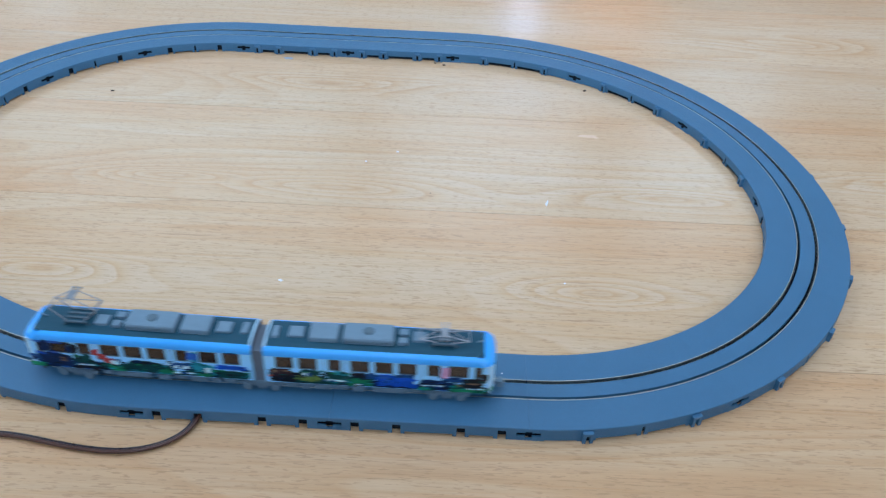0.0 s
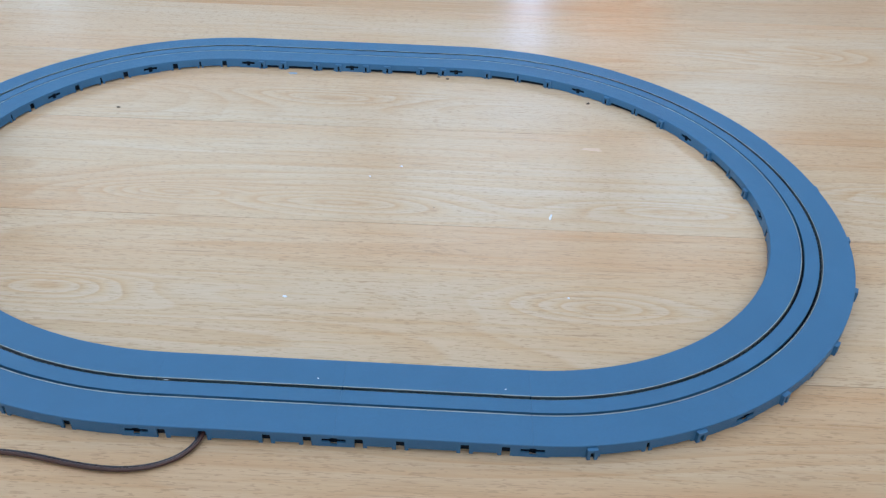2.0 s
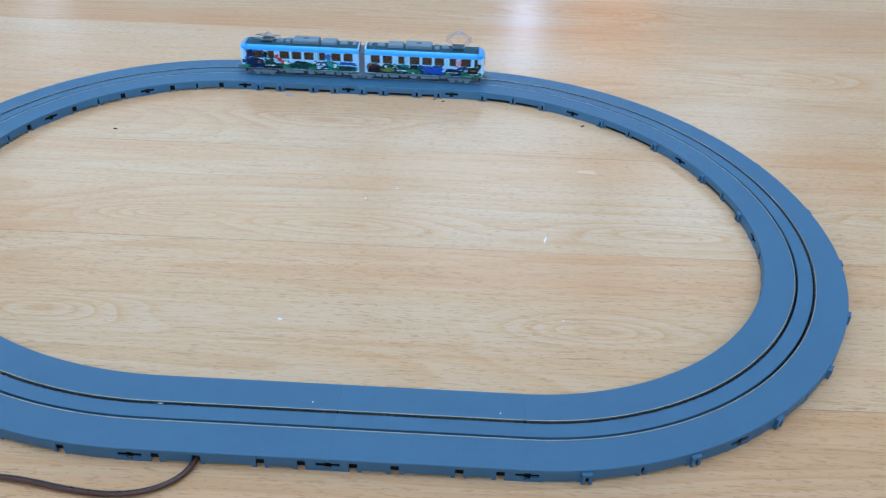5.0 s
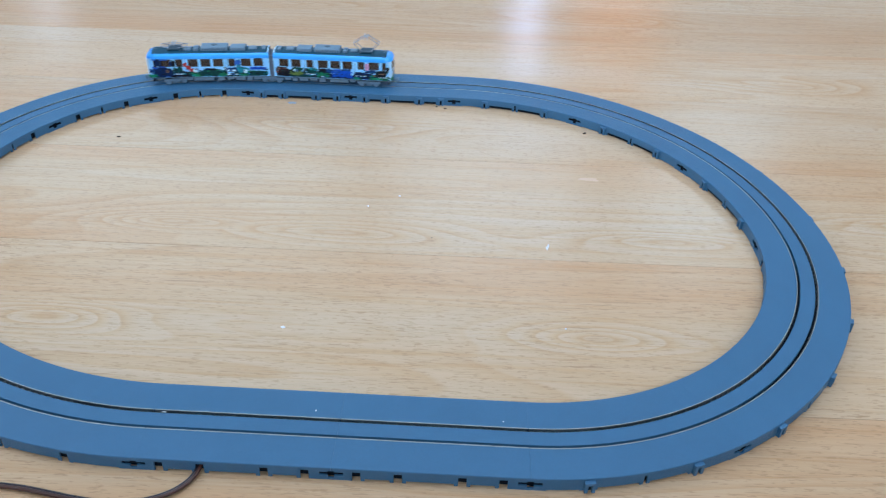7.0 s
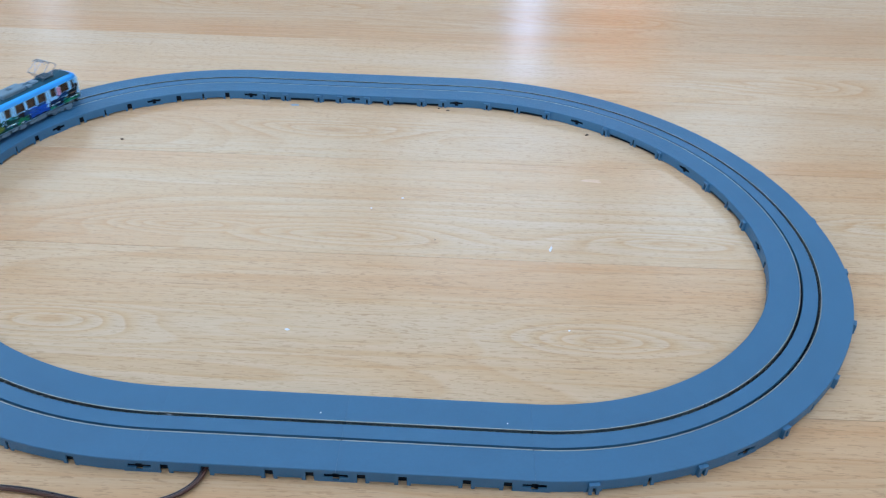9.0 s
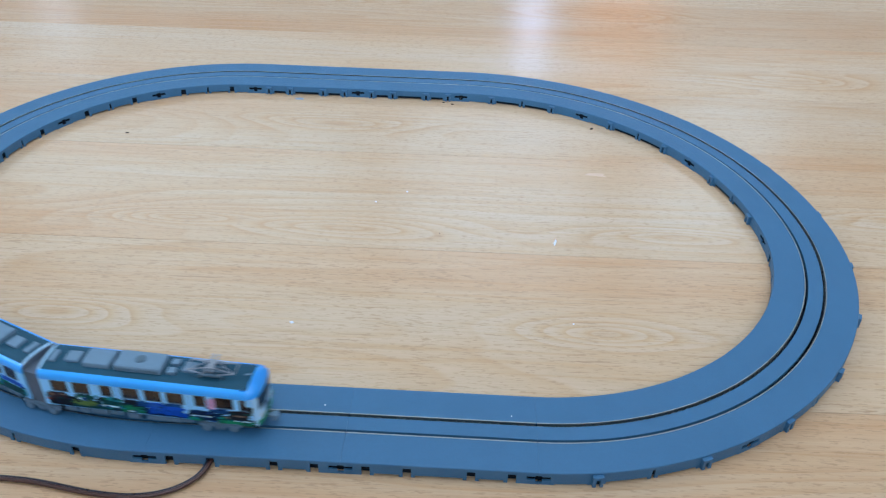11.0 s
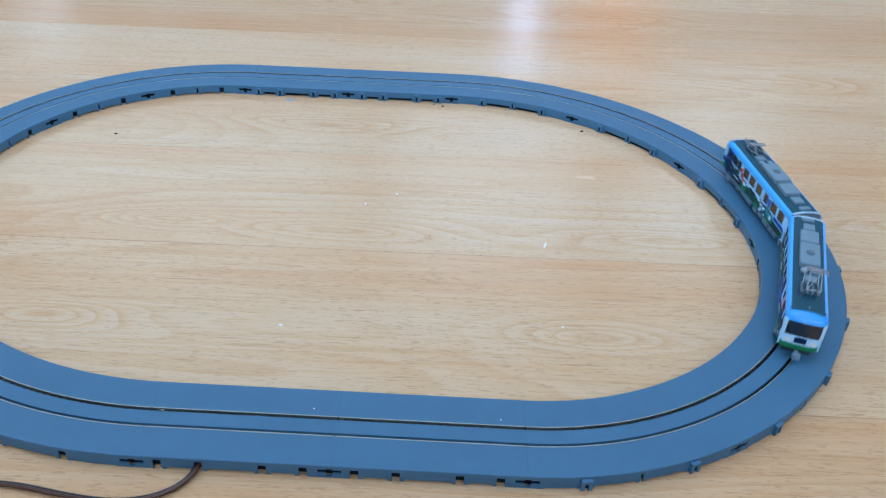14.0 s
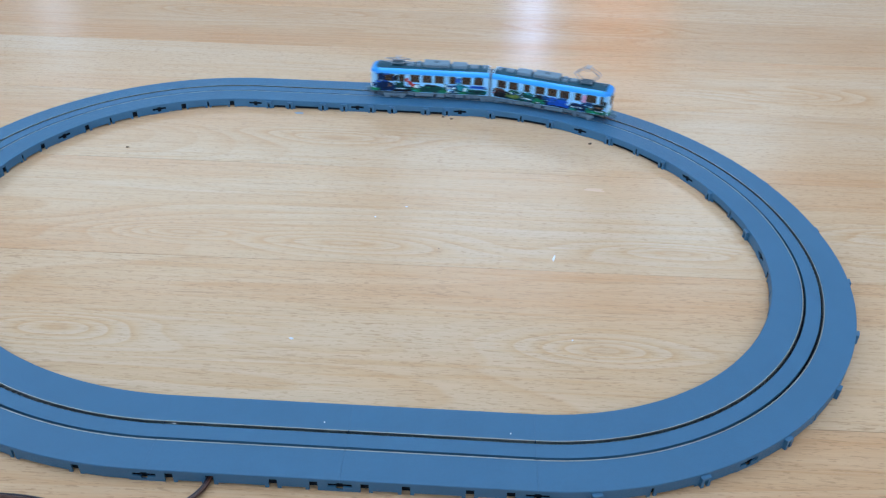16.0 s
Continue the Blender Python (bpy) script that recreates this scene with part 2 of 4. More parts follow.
# ---- mesh helpers ----
def mesh_ob(name, bm, material, label="", smooth=False):
    me = bpy.data.meshes.new(name)
    bmesh.ops.recalc_face_normals(bm, faces=bm.faces)
    bm.to_mesh(me)
    bm.free()
    me.materials.append(material)
    if smooth:
        for p in me.polygons:
            p.use_smooth = True
    ob = new(name, me)
    if label:
        ob["label"] = label
    return ob


def part(name, bm, material, parent, label="", smooth=False):
    ob = mesh_ob(name, bm, material, label, smooth)
    ob.parent = parent
    return ob


def box(bm, x0, x1, y0, y1, z0, z1, bevel=0.0, m=None):
    vs = [bm.verts.new((x, y, z)) for x in (x0, x1) for y in (y0, y1) for z in (z0, z1)]
    idx = ((0, 1, 3, 2), (4, 6, 7, 5), (0, 4, 5, 1), (2, 3, 7, 6), (0, 2, 6, 4), (1, 5, 7, 3))
    fs = [bm.faces.new([vs[i] for i in f]) for f in idx]
    if bevel:
        es = list({e for f in fs for e in f.edges})
        r = bmesh.ops.bevel(bm, geom=es, offset=bevel, segments=2, affect="EDGES", profile=0.5)
        vs = list({v for f in r["faces"] for v in f.verts} | {v for v in vs if v.is_valid})
    if m is not None:
        bmesh.ops.transform(bm, matrix=m, verts=vs)
    return vs


def cyl(bm, p, q, r, n=10):
    p, q = Vector(p), Vector(q)
    d = q - p
    turn = d.to_track_quat("Z", "Y").to_matrix().to_4x4()
    bmesh.ops.create_cone(bm, cap_ends=True, segments=n, radius1=r, radius2=r, depth=d.length,
                          matrix=Matrix.Translation((p + q) / 2) @ turn)


def prism(bm, outline, lo, hi, axis="y"):
    """Closed outline of (a, b) pairs swept along one axis."""
    def at(a, b, t):
        return {"y": (a, t, b), "x": (t, a, b), "z": (a, b, t)}[axis]
    A = [bm.verts.new(at(a, b, lo)) for a, b in outline]
    B = [bm.verts.new(at(a, b, hi)) for a, b in outline]
    n = len(A)
    bm.faces.new(A)
    bm.faces.new(B[::-1])
    for i in range(n):
        bm.faces.new((A[i], B[i], B[(i + 1) % n], A[(i + 1) % n]))


# ---- room ----
def build_room():
    r, t = ROOM, 0.12
    def slab(name, dims, material, label):
        bm = bmesh.new()
        for d in dims:
            box(bm, *d)
        return tagged(mesh_ob(name, bm, material), label, "wall", kind="structure")
    # far wall with its windows and glazed door
    y0, y1 = r["y1"], r["y1"] + t
    # openings, from west to east: x0, x1, then the solid heights left below, between and above
    cuts = [(-2.10, -1.76, [(0, 0.95), (2.25, r["top"])]), (-1.76, -1.60, [(0, 0.50), (0.94, 0.95), (2.25, r["top"])]), (-1.60, -0.46, [(0, 0.95), (2.25, r["top"])]),
            (-0.30, 0.19, [(0, 1.12), (2.25, r["top"])]), (0.19, 0.35, [(0, 0.48), (2.25, r["top"])]), (0.35, 0.43, [(0, 1.12), (2.25, r["top"])]),
            (0.43, 0.60, [(0, 0.48), (1.02, 1.12), (2.25, r["top"])]), (0.60, 0.79, [(0, 0.48), (1.02, r["top"])]), (0.84, 1.40, [(0, 1.26), (2.04, r["top"])])]
    dims, x = [], r["x0"] - t
    for a, b, solid in cuts:
        if a > x:
            dims.append((x, a, y0, y1, 0, r["top"]))
        dims += [(a, b, y0, y1, lo, hi) for lo, hi in solid]
        x = b
    dims.append((x, r["x1"] + t, y0, y1, 0, r["top"]))
    slab("wall_north", dims, WALL_N, "greige far wall with several windows, darkened to dim its floor reflection")
    # rear wall, its opening cut only for the added rear lamp
    slab("wall_south", [(r["x0"] - t, -0.56, r["y0"] - t, r["y0"], 0, r["top"]), (1.16, r["x1"] + t, r["y0"] - t, r["y0"], 0, r["top"]),
                        (-0.56, 1.16, r["y0"] - t, r["y0"], 0, 0.69), (-0.56, 1.16, r["y0"] - t, r["y0"], 2.01, r["top"])],
         WALL, "plain white painted wall with an opening for the rear fill lamp")
    # unseen low wall, added to keep the rear lamp off the near tram
    slab("rear_light_blocker", [(r["x0"], r["x1"], -0.52, -0.42, 0, 0.365)], WALL, "unseen half-height white wall added to block the rear lamp")
    # side walls, with openings cut only for the added side lamps
    xa, xb = r["x1"], r["x1"] + t
    slab("wall_east", [(xa, xb, r["y0"], 1.13, 0, r["top"]), (xa, xb, 2.67, r["y1"], 0, r["top"]), (xa, xb, 1.13, 2.67, 0, 0.68), (xa, xb, 1.13, 2.67, 2.02, r["top"])],
         WALL, "plain white painted side wall with an opening for the side fill lamp")
    xa, xb = r["x0"] - t, r["x0"]
    slab("wall_west", [(xa, xb, r["y0"], -0.32, 0, r["top"]), (xa, xb, 1.32, r["y1"], 0, r["top"]), (xa, xb, -0.32, 1.32, 0, 0.78), (xa, xb, -0.32, 1.32, 2.12, r["top"])],
         WALL, "plain white painted side wall with an opening for the side fill lamp")
    bm = bmesh.new()
    # opening cut only for the added overhead lamp
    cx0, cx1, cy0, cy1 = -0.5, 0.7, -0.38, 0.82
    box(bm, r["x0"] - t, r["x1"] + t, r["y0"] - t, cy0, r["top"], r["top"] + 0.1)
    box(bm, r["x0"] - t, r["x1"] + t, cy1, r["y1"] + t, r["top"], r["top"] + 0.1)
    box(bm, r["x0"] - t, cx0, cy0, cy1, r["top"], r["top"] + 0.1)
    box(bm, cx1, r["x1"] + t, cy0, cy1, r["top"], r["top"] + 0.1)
    tagged(mesh_ob("ceiling", bm, CEIL), "plain white painted ceiling with a square opening for the fill lamp", "ceiling", kind="structure")
    # orange curtain beside the far window
    bm = bmesh.new()
    prev = None
    for i in range(49):
        u = i / 48
        x, y = 0.40 + 0.42 * u, r["y1"] - 0.08 + 0.02 * math.sin(u * 44)
        cur = (bm.verts.new((x, y, 0.003)), bm.verts.new((x, y, 1.10)))
        if prev:
            bm.faces.new((prev[0], cur[0], cur[1], prev[1]))
        prev = cur
    tagged(mesh_ob("curtain", bm, CURTAIN, smooth=True), "thin orange pleated curtain reaching down to the floor", "curtain")


PLANK_W, PLANK_L = 0.0995, 1.25
FLOOR_TURN = radians(0.6)


def build_floor():
    r = ROOM
    bm = bmesh.new()
    box(bm, r["x0"] - 0.1, r["x1"] + 0.1, r["y0"] - 0.1, r["y1"] + 0.1, -0.03, -0.012)
    floor = tagged(mesh_ob("floor", bm, INSIDE), "beech laminate floor of long pale strips", "floor", kind="structure")
    bm = bmesh.new()
    g = 0.00012
    box(bm, g, PLANK_L - g, g, PLANK_W - g, -0.0115, 0.0, bevel=0.00018)
    first = part("plank", bm, WOOD, floor)
    turn = Matrix.Rotation(FLOOR_TURN, 4, "Z")
    rng = random.Random(5)
    n = 0
    for j in range(-22, 30):
        y = 0.1215 + j * PLANK_W
        x = -0.62 - 0.14 * rng.random() - 2 * PLANK_L
        while x < r["x1"] + 0.1:
            if x + PLANK_L < r["x0"]:
                x += PLANK_L
                continue
            a, b = max(x, r["x0"] - 0.06), min(x + PLANK_L, r["x1"] + 0.06)
            if b - a < PLANK_L - 0.001:
                bm = bmesh.new()
                box(bm, a - x + g, b - x - g, g, PLANK_W - g, -0.0115, 0.0, bevel=0.00018)
                ob = part("plank", bm, WOOD, floor)
            else:
                ob = first if n == 0 else new("plank", first.data)
                n += 1
            ob.parent = floor
            ob.matrix_basis = turn @ Matrix.Translation((x, y, 0))
            x += PLANK_L


# ---- track ----
STRAIGHT, ARC = 0.070, radians(30)
HALF, TOP, GAUGE = 0.0185, 0.0060, 0.0045
PIECES = [("s", 0)] * 2 + [("c", 0.140)] * 3 + [("c", 0.177)] * 3 + [("s", 0)] * 2 + [("c", 0.140)] * 3 + [("c", 0.177)] * 3


def piece_frames():
    pos, th, out = Vector((-0.07, 0.0)), 0.0, []
    for k, R in PIECES:
        out.append((pos.copy(), th, k, R))
        if k == "s":
            pos = pos + STRAIGHT * Vector((math.cos(th), math.sin(th)))
        else:
            c = pos + R * Vector((-math.sin(th), math.cos(th)))
            th += ARC
            pos = c + R * Vector((math.sin(th), -math.cos(th)))
    return out


FRAMES = piece_frames()
LENGTHS = [STRAIGHT if k == "s" else R * ARC for k, R in PIECES]
LOOP = sum(LENGTHS)


def on_line(s):
    """Place and heading on the track's centre line, s metres from the first joint."""
    s %= LOOP
    for (pos, th, k, R), n in zip(FRAMES, LENGTHS):
        if s <= n:
            break
        s -= n
    if k == "s":
        return pos + s * Vector((math.cos(th), math.sin(th))), th
    c = pos + R * Vector((-math.sin(th), math.cos(th)))
    th2 = th + s / R
    return c + R * Vector((math.sin(th2), -math.cos(th2))), th2


def along(R, s, off):
    """Point in a section's own space: s along its centre line, off to its inner side."""
    if not R:
        return s, off
    a = s / R
    return (R - off) * math.sin(a), R - (R - off) * math.cos(a)


def sweep(bm, R, s0, s1, outline, steps):
    """Closed (off, z) outline swept along the section from s0 to s1."""
    rings = []
    for i in range(steps + 1):
        s = s0 + (s1 - s0) * i / steps
        rings.append([bm.verts.new((*along(R, s, o), z)) for o, z in outline])
    n = len(outline)
    bm.faces.new(rings[0])
    bm.faces.new(rings[-1][::-1])
    for a, b in zip(rings, rings[1:]):
        for i in range(n):
            bm.faces.new((a[i], b[i], b[(i + 1) % n], a[(i + 1) % n]))


def rect(o0, o1, z0, z1):
    return [(o0, z0), (o1, z0), (o1, z1), (o0, z1)]


def wall_runs(R, length, side, notches, seats, thin, foot):
    """Side wall cut into runs (s0, s1, [z ranges]) in true length along that wall's foot."""
    k = 1.0 if not R else (R - side * HALF) / R
    e1, e2 = 0.0012 / k, 0.0043 / k
    cuts = [(0, e1, [(0, 0.0010), (0.0047, TOP)]), (e1, e2, [(0, 0.0023), (0.0039, TOP)]),
            (length - e2, length - e1, [(0, 0.0023), (0.0039, TOP)]), (length - e1, length, [(0, 0.0010), (0.0047, TOP)])]
    for c in notches:
        h = 0.0015 / k
        cuts.append((c - h, c + h, [(0.0050, TOP)]))
    for c in seats:
        h = 0.0019 / k
        cuts.append((c - h, c + h, [(0, TOP)]))
    for c in thin:
        h = 0.0006 / k
        cuts.append((c - h, c + h, [(0.0046, TOP)]))
    cuts.sort()
    runs, s = [], 0.0
    for a, b, z in cuts:
        if a > s + 1e-6:
            runs.append((s, a, None))
        runs.append((a, b, z))
        s = b
    out = []
    for a, b, z in runs:
        if z is None:
            d = 0.0014 / k
            if b - a > 3 * d:
                out += [(a, a + d, [(0, TOP)]), (a + d, b - d, [(foot if a > 0.005 and b < length - 0.005 else 0.0004, TOP)]), (b - d, b, [(0, TOP)])]
            else:
                out.append((a, b, [(0, TOP)]))
        else:
            out.append((a, b, z))
    return out


def track_section(R, inner, outer, label):
    """One section of roadbed. inner and outer: 'clip' or 'notch', the fittings of each side wall."""
    length = STRAIGHT if not R else R * ARC
    stops = [0.127, 0.336, 0.660, 0.866] if not R else [0.25, 0.75]
    thin = [] if not R else [0.5 * length]
    steps = 1 if not R else 16
    root = new("track_section")
    tagged(root, label, "toy track", "track sections of the loop")
    g, e = 0.000012 if R else 0.00003, 0.00025
    bm = bmesh.new()
    def plate(o0, o1, z0, z1, edge0, edge1):
        out = [(o0, z0), (o1, z0)]
        out += [(o1, z1 - e), (o1 - e, z1)] if edge1 else [(o1, z1)]
        out += [(o0 + e, z1), (o0, z1 - e)] if edge0 else [(o0, z1)]
        sweep(bm, R, g, length - g, out, steps)
    plate(-HALF, -GAUGE - 0.00036, 0.0044, TOP, True, False)
    plate(GAUGE + 0.00036, HALF, 0.0044, TOP, False, True)
    plate(-0.00318, 0.00318, 0.0040, TOP - 0.0001, False, False)
    for side, fit in ((1, inner), (-1, outer)):
        marks = [s * length for s in stops]
        for a, b, zs in wall_runs(R, length, side, marks if fit == "notch" else [], marks if fit == "clip" else [], thin, 0.0022 if fit == "clip" and side > 0 else 0.0011):
            a, b = max(a, g), min(b, length - g)
            for z0, z1 in zs:
                z1 = min(z1, 0.0044)
                if z1 <= z0:
                    continue
                o = sorted((side * HALF, side * (HALF - 0.0006)))
                sweep(bm, R, a, b, rect(o[0], o[1], z0, z1), 1 if not R else max(1, int((b - a) / length * 16)))
    part("roadbed", bm, ROAD, root)
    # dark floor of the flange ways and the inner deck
    # near-black flange-way floor, and added sheets behind the side walls, paint in the shade
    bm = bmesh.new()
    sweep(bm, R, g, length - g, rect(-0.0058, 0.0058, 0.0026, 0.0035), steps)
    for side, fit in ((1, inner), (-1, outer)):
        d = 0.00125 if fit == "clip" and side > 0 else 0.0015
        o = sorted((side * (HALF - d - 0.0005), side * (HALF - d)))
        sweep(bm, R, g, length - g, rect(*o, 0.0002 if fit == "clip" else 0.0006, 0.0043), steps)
    part("shade_sheet", bm, SLOT, root, "near-black recess sheets with the shade painted in")
    for side in (-1, 1):
        bm = bmesh.new()
        o = sorted((side * (GAUGE - 0.00002), side * (GAUGE + 0.00035)))
        sweep(bm, R, 0.00018, length - 0.00018, rect(o[0], o[1], 0.0035, TOP + 0.00012), steps)
        part("rail", bm, RAIL, root, "thin brassy metal rail")
    bm = bmesh.new()
    n = int(length / 0.0031)
    for side in (-1, 1):
        for i in range(n):
            s = length * (i + 0.5) / n
            o = sorted((side * 0.0040, side * 0.00445))
            sweep(bm, R, s - 0.0004, s + 0.0004, rect(o[0], o[1], 0.0035, 0.0049), 1)
    tagged(part("rail_pin_strip", bm, RUNG, root, "small metal pins under the rail"), kind="stuff")
    for side, fit in ((1, inner), (-1, outer)):
        if fit != "clip":
            continue
        for c in stops:
            s, k = c * length, 1.0 if not R else (R - side * HALF) / R
            w, t = 0.0019 / k, 0.0007 / k
            bm = bmesh.new()
            def o_of(d):
                return sorted((side * HALF, side * (HALF + d)))
            o = o_of(0.0015)
            sweep(bm, R, s - w, s - t, rect(*o, 0.0002, 0.0050), 1)
            sweep(bm, R, s + t, s + w, rect(*o, 0.0002, 0.0050), 1)
            sweep(bm, R, s - t, s + t, rect(*o, 0.0038, 0.0050), 1)
            clip = part("clip", bm, CLIP, root)
            # thin near-black sheet over the wall paints the shade between the clip's legs
            bm = bmesh.new()
            o = o_of(0.0002)
            sweep(bm, R, s - t, s + t, rect(*o, 0.0004, 0.0038), 1)
            part("clip_slot_shade", bm, SLOT, clip)
    return root


def build_track():
    kinds = {}
    for i, (pos, th, k, R) in enumerate(FRAMES):
        left = k == "c" and i >= 10
        key = (R, left, i < 2)
        m = Matrix.Translation((pos.x, pos.y, 0)) @ Matrix.Rotation(th, 4, "Z")
        if key not in kinds:
            if k == "s":
                ob = track_section(0, "notch" if i < 2 else "clip", "notch", "straight blue-grey plastic tram track section on the floor")
            elif left:
                ob = track_section(R, "notch", "notch", "curved blue-grey plastic tram track section with notched sides")
            else:
                ob = track_section(R, "notch" if R < 0.15 else "clip", "clip", "curved blue-grey plastic tram track section with side clips")
            ob.matrix_basis = m
            kinds[key] = ob
        else:
            copy_thing(kinds[key], m)


# ---- power cable ----
def build_cable():
    path = [(-0.0466, -0.0120, 0.0022), (-0.0468, -0.0185, 0.0019), (-0.0480, -0.0225, 0.0014), (-0.0520, -0.0275, 0.0011), (-0.0590, -0.0318, 0.0011),
            (-0.0690, -0.0342, 0.0011), (-0.0810, -0.0337, 0.0011), (-0.0910, -0.0322, 0.0011), (-0.1010, -0.0303, 0.0011), (-0.1120, -0.0290, 0.0011),
            (-0.1350, -0.0290, 0.0011), (-0.1700, -0.0330, 0.0011), (-0.2300, -0.0420, 0.0011), (-0.32, -0.045, 0.0011)]
    root = tagged(new("power_cable"), "thin brown two-core cable leaving the track side", "cable")
    for name, off, material, label in (("brown_core", 0.00055, CABLE_B, "brown core"), ("dark_core", -0.00055, CABLE_D, "dark core")):
        cu = bpy.data.curves.new(name, "CURVE")
        cu.dimensions, cu.bevel_depth, cu.bevel_resolution, cu.resolution_u = "3D", 0.00072, 3, 12
        sp = cu.splines.new("NURBS")
        sp.points.add(len(path) - 1)
        sp.use_endpoint_u, sp.order_u = True, 4
        for i, p in enumerate(path):
            a, b = Vector(path[max(i - 1, 0)]), Vector(path[min(i + 1, len(path) - 1)])
            d = (b - a).normalized()
            n = Vector((-d.y, d.x, 0))
            q = Vector(p) + n * off + Vector((0, 0, 0.0002 if off > 0 else -0.0002))
            sp.points[i].co = (*q, 1)
        tmp = bpy.data.objects.new(name, cu)
        me = bpy.data.meshes.new_from_object(tmp)
        me.name = name
        bpy.data.objects.remove(tmp)
        me.materials.clear()
        me.materials.append(material)
        for p in me.polygons:
            p.use_smooth = True
        ob = new(name, me)
        ob.parent = root
        ob["label"] = label


# ---- tram ----
MM = 0.001
WINDOWS = [(6.1, 12.3), (14.2, 20.6), (24.6, 28.9), (32.4, 39.0), (40.8, 47.3), (49.0, 55.5), (59.2, 63.6), (66.6, 73.6), (75.8, 78.2)]
WIN_Z = (12.0, 17.3)
BODY_X = (2.0, 81.8)
SIDE_Y, FLOOR_Z, CANT_Z = 8.1, 4.8, 17.8
PIVOT = 0.0665
LIFT = 0.0006


def blob(rng, x0, x1, z0, z1, n=24, wob=0.42):
    """An irregular torn-edged field that fills most of its rectangle."""
    cx, cz, rx, rz = (x0 + x1) / 2, (z0 + z1) / 2, (x1 - x0) / 2, (z1 - z0) / 2
    out = []
    for i in range(n):
        a = 2 * math.pi * (i + 0.5 * rng.random()) / n
        c, s = math.cos(a), math.sin(a)
        q = 1 / max(abs(c), abs(s)) * 0.8 + 0.2
        r = q * (1 - wob * rng.random() ** 1.5)
        out.append((cx + rx * c * r, cz + rz * s * r))
    return out


def shards(rng, fields):
    """The fields with small slivers of neighbouring inks over and around them."""
    near = dict(navy=("black", "mid_blue", "black"), mid_blue=("navy", "royal"), green=("deep_green", "teal", "black"), deep_green=("black", "green", "black", "teal"),
                black=("navy", "maroon", "deep_green"), white=("violet",), red=("maroon", "red"), teal=("deep_green", "black", "navy"), royal=("navy", "mid_blue", "violet"),
                maroon=("black", "tan", "red"), olive=("deep_green", "black", "black"), pink=("violet",), tan=("maroon",), violet=("navy", "navy"))
    out = []
    for ink, x0, x1, z0, z1 in fields:
        out.append((ink, x0, x1, z0, z1))
        for _ in range(min(10, 2 + int((x1 - x0) * (z1 - z0) / 5))):
            w, h = 0.6 + 2.2 * rng.random(), 0.3 + 0.9 * rng.random()
            x, z = x0 + (x1 - x0) * rng.random(), z0 + (z1 - z0) * rng.random()
            a, b, c, d = max(3.0, x - w / 2), min(81.2, x + w / 2), max(4.9, z - h / 2), min(12.1, z + h / 2)
            if b - a > 0.4 and d - c > 0.25:
                out.append((rng.choice(near[ink]), a, b, c, d))
    return out


# printed colour fields of the two sides: ink, x0, x1, z0, z1
SIDE_A = [("teal", 16.0, 26.0, 5.0, 11.8), ("royal", 70.0, 79.6, 9.0, 12.6), ("navy", 72.8, 77.4, 12.0, 17.4), ("teal", 20.9, 24.2, 11.6, 17.2), ("white", 30.0, 33.0, 8.6, 11.6), ("black", 2.6, 80.6, 4.9, 6.6), ("black", 32.0, 48.0, 4.9, 10.2), ("navy", 66.0, 80.0, 4.9, 11.4), ("deep_green", 2.9, 30.0, 4.9, 9.2), ("navy", 52.0, 81.0, 4.9, 9.0), ("violet", 20.0, 33.0, 8.0, 11.4), ("deep_green", 44.0, 58.0, 4.9, 9.0), ("deep_green", 29.0, 50.0, 4.9, 9.6), ("black", 55.0, 67.0, 4.9, 8.6), ("deep_green", 3.0, 24.0, 4.9, 8.6), ("navy", 66.0, 78.0, 4.9, 9.0), ("navy", 66.5, 79.0, 5.6, 11.8), ("mid_blue", 68.0, 80.0, 16.6, 17.7), ("navy", 74.1, 76.9, 12.0, 18.4), ("green", 76.0, 82.6, 4.9, 7.2),
          ("deep_green", 58.0, 66.6, 6.4, 12.2), ("black", 63.6, 66.6, 12.0, 17.0), ("white", 58.6, 66.0, 6.7, 7.5), ("red", 50.8, 55.0, 8.6, 11.0), ("red", 53.8, 57.4, 10.2, 12.8), ("red", 56.2, 59.2, 11.8, 15.2),
          ("green", 48.0, 54.0, 5.0, 7.8), ("white", 49.6, 53.0, 8.0, 10.6), ("deep_green", 33.0, 48.6, 6.6, 10.4), ("black", 36.0, 46.0, 9.3, 10.7),
          ("green", 30.0, 36.0, 5.0, 8.0), ("white", 24.0, 31.0, 8.4, 10.0), ("teal", 15.0, 24.4, 5.8, 11.6), ("mid_blue", 20.7, 25.0, 12.6, 16.6), ("white", 23.0, 31.0, 5.9, 6.7),
          ("green", 15.6, 22.0, 5.0, 7.4), ("white", 17.0, 19.6, 7.0, 10.0), ("royal", 3.2, 15.6, 9.4, 11.6), ("deep_green", 3.2, 15.2, 5.2, 9.0), ("navy", 6.8, 11.4, 17.3, 17.7),
          ("navy", 66.0, 68.0, 12.0, 16.0), ("tan", 68.4, 71.0, 8.0, 10.4), ("violet", 77.4, 81.6, 8.0, 11.0)]
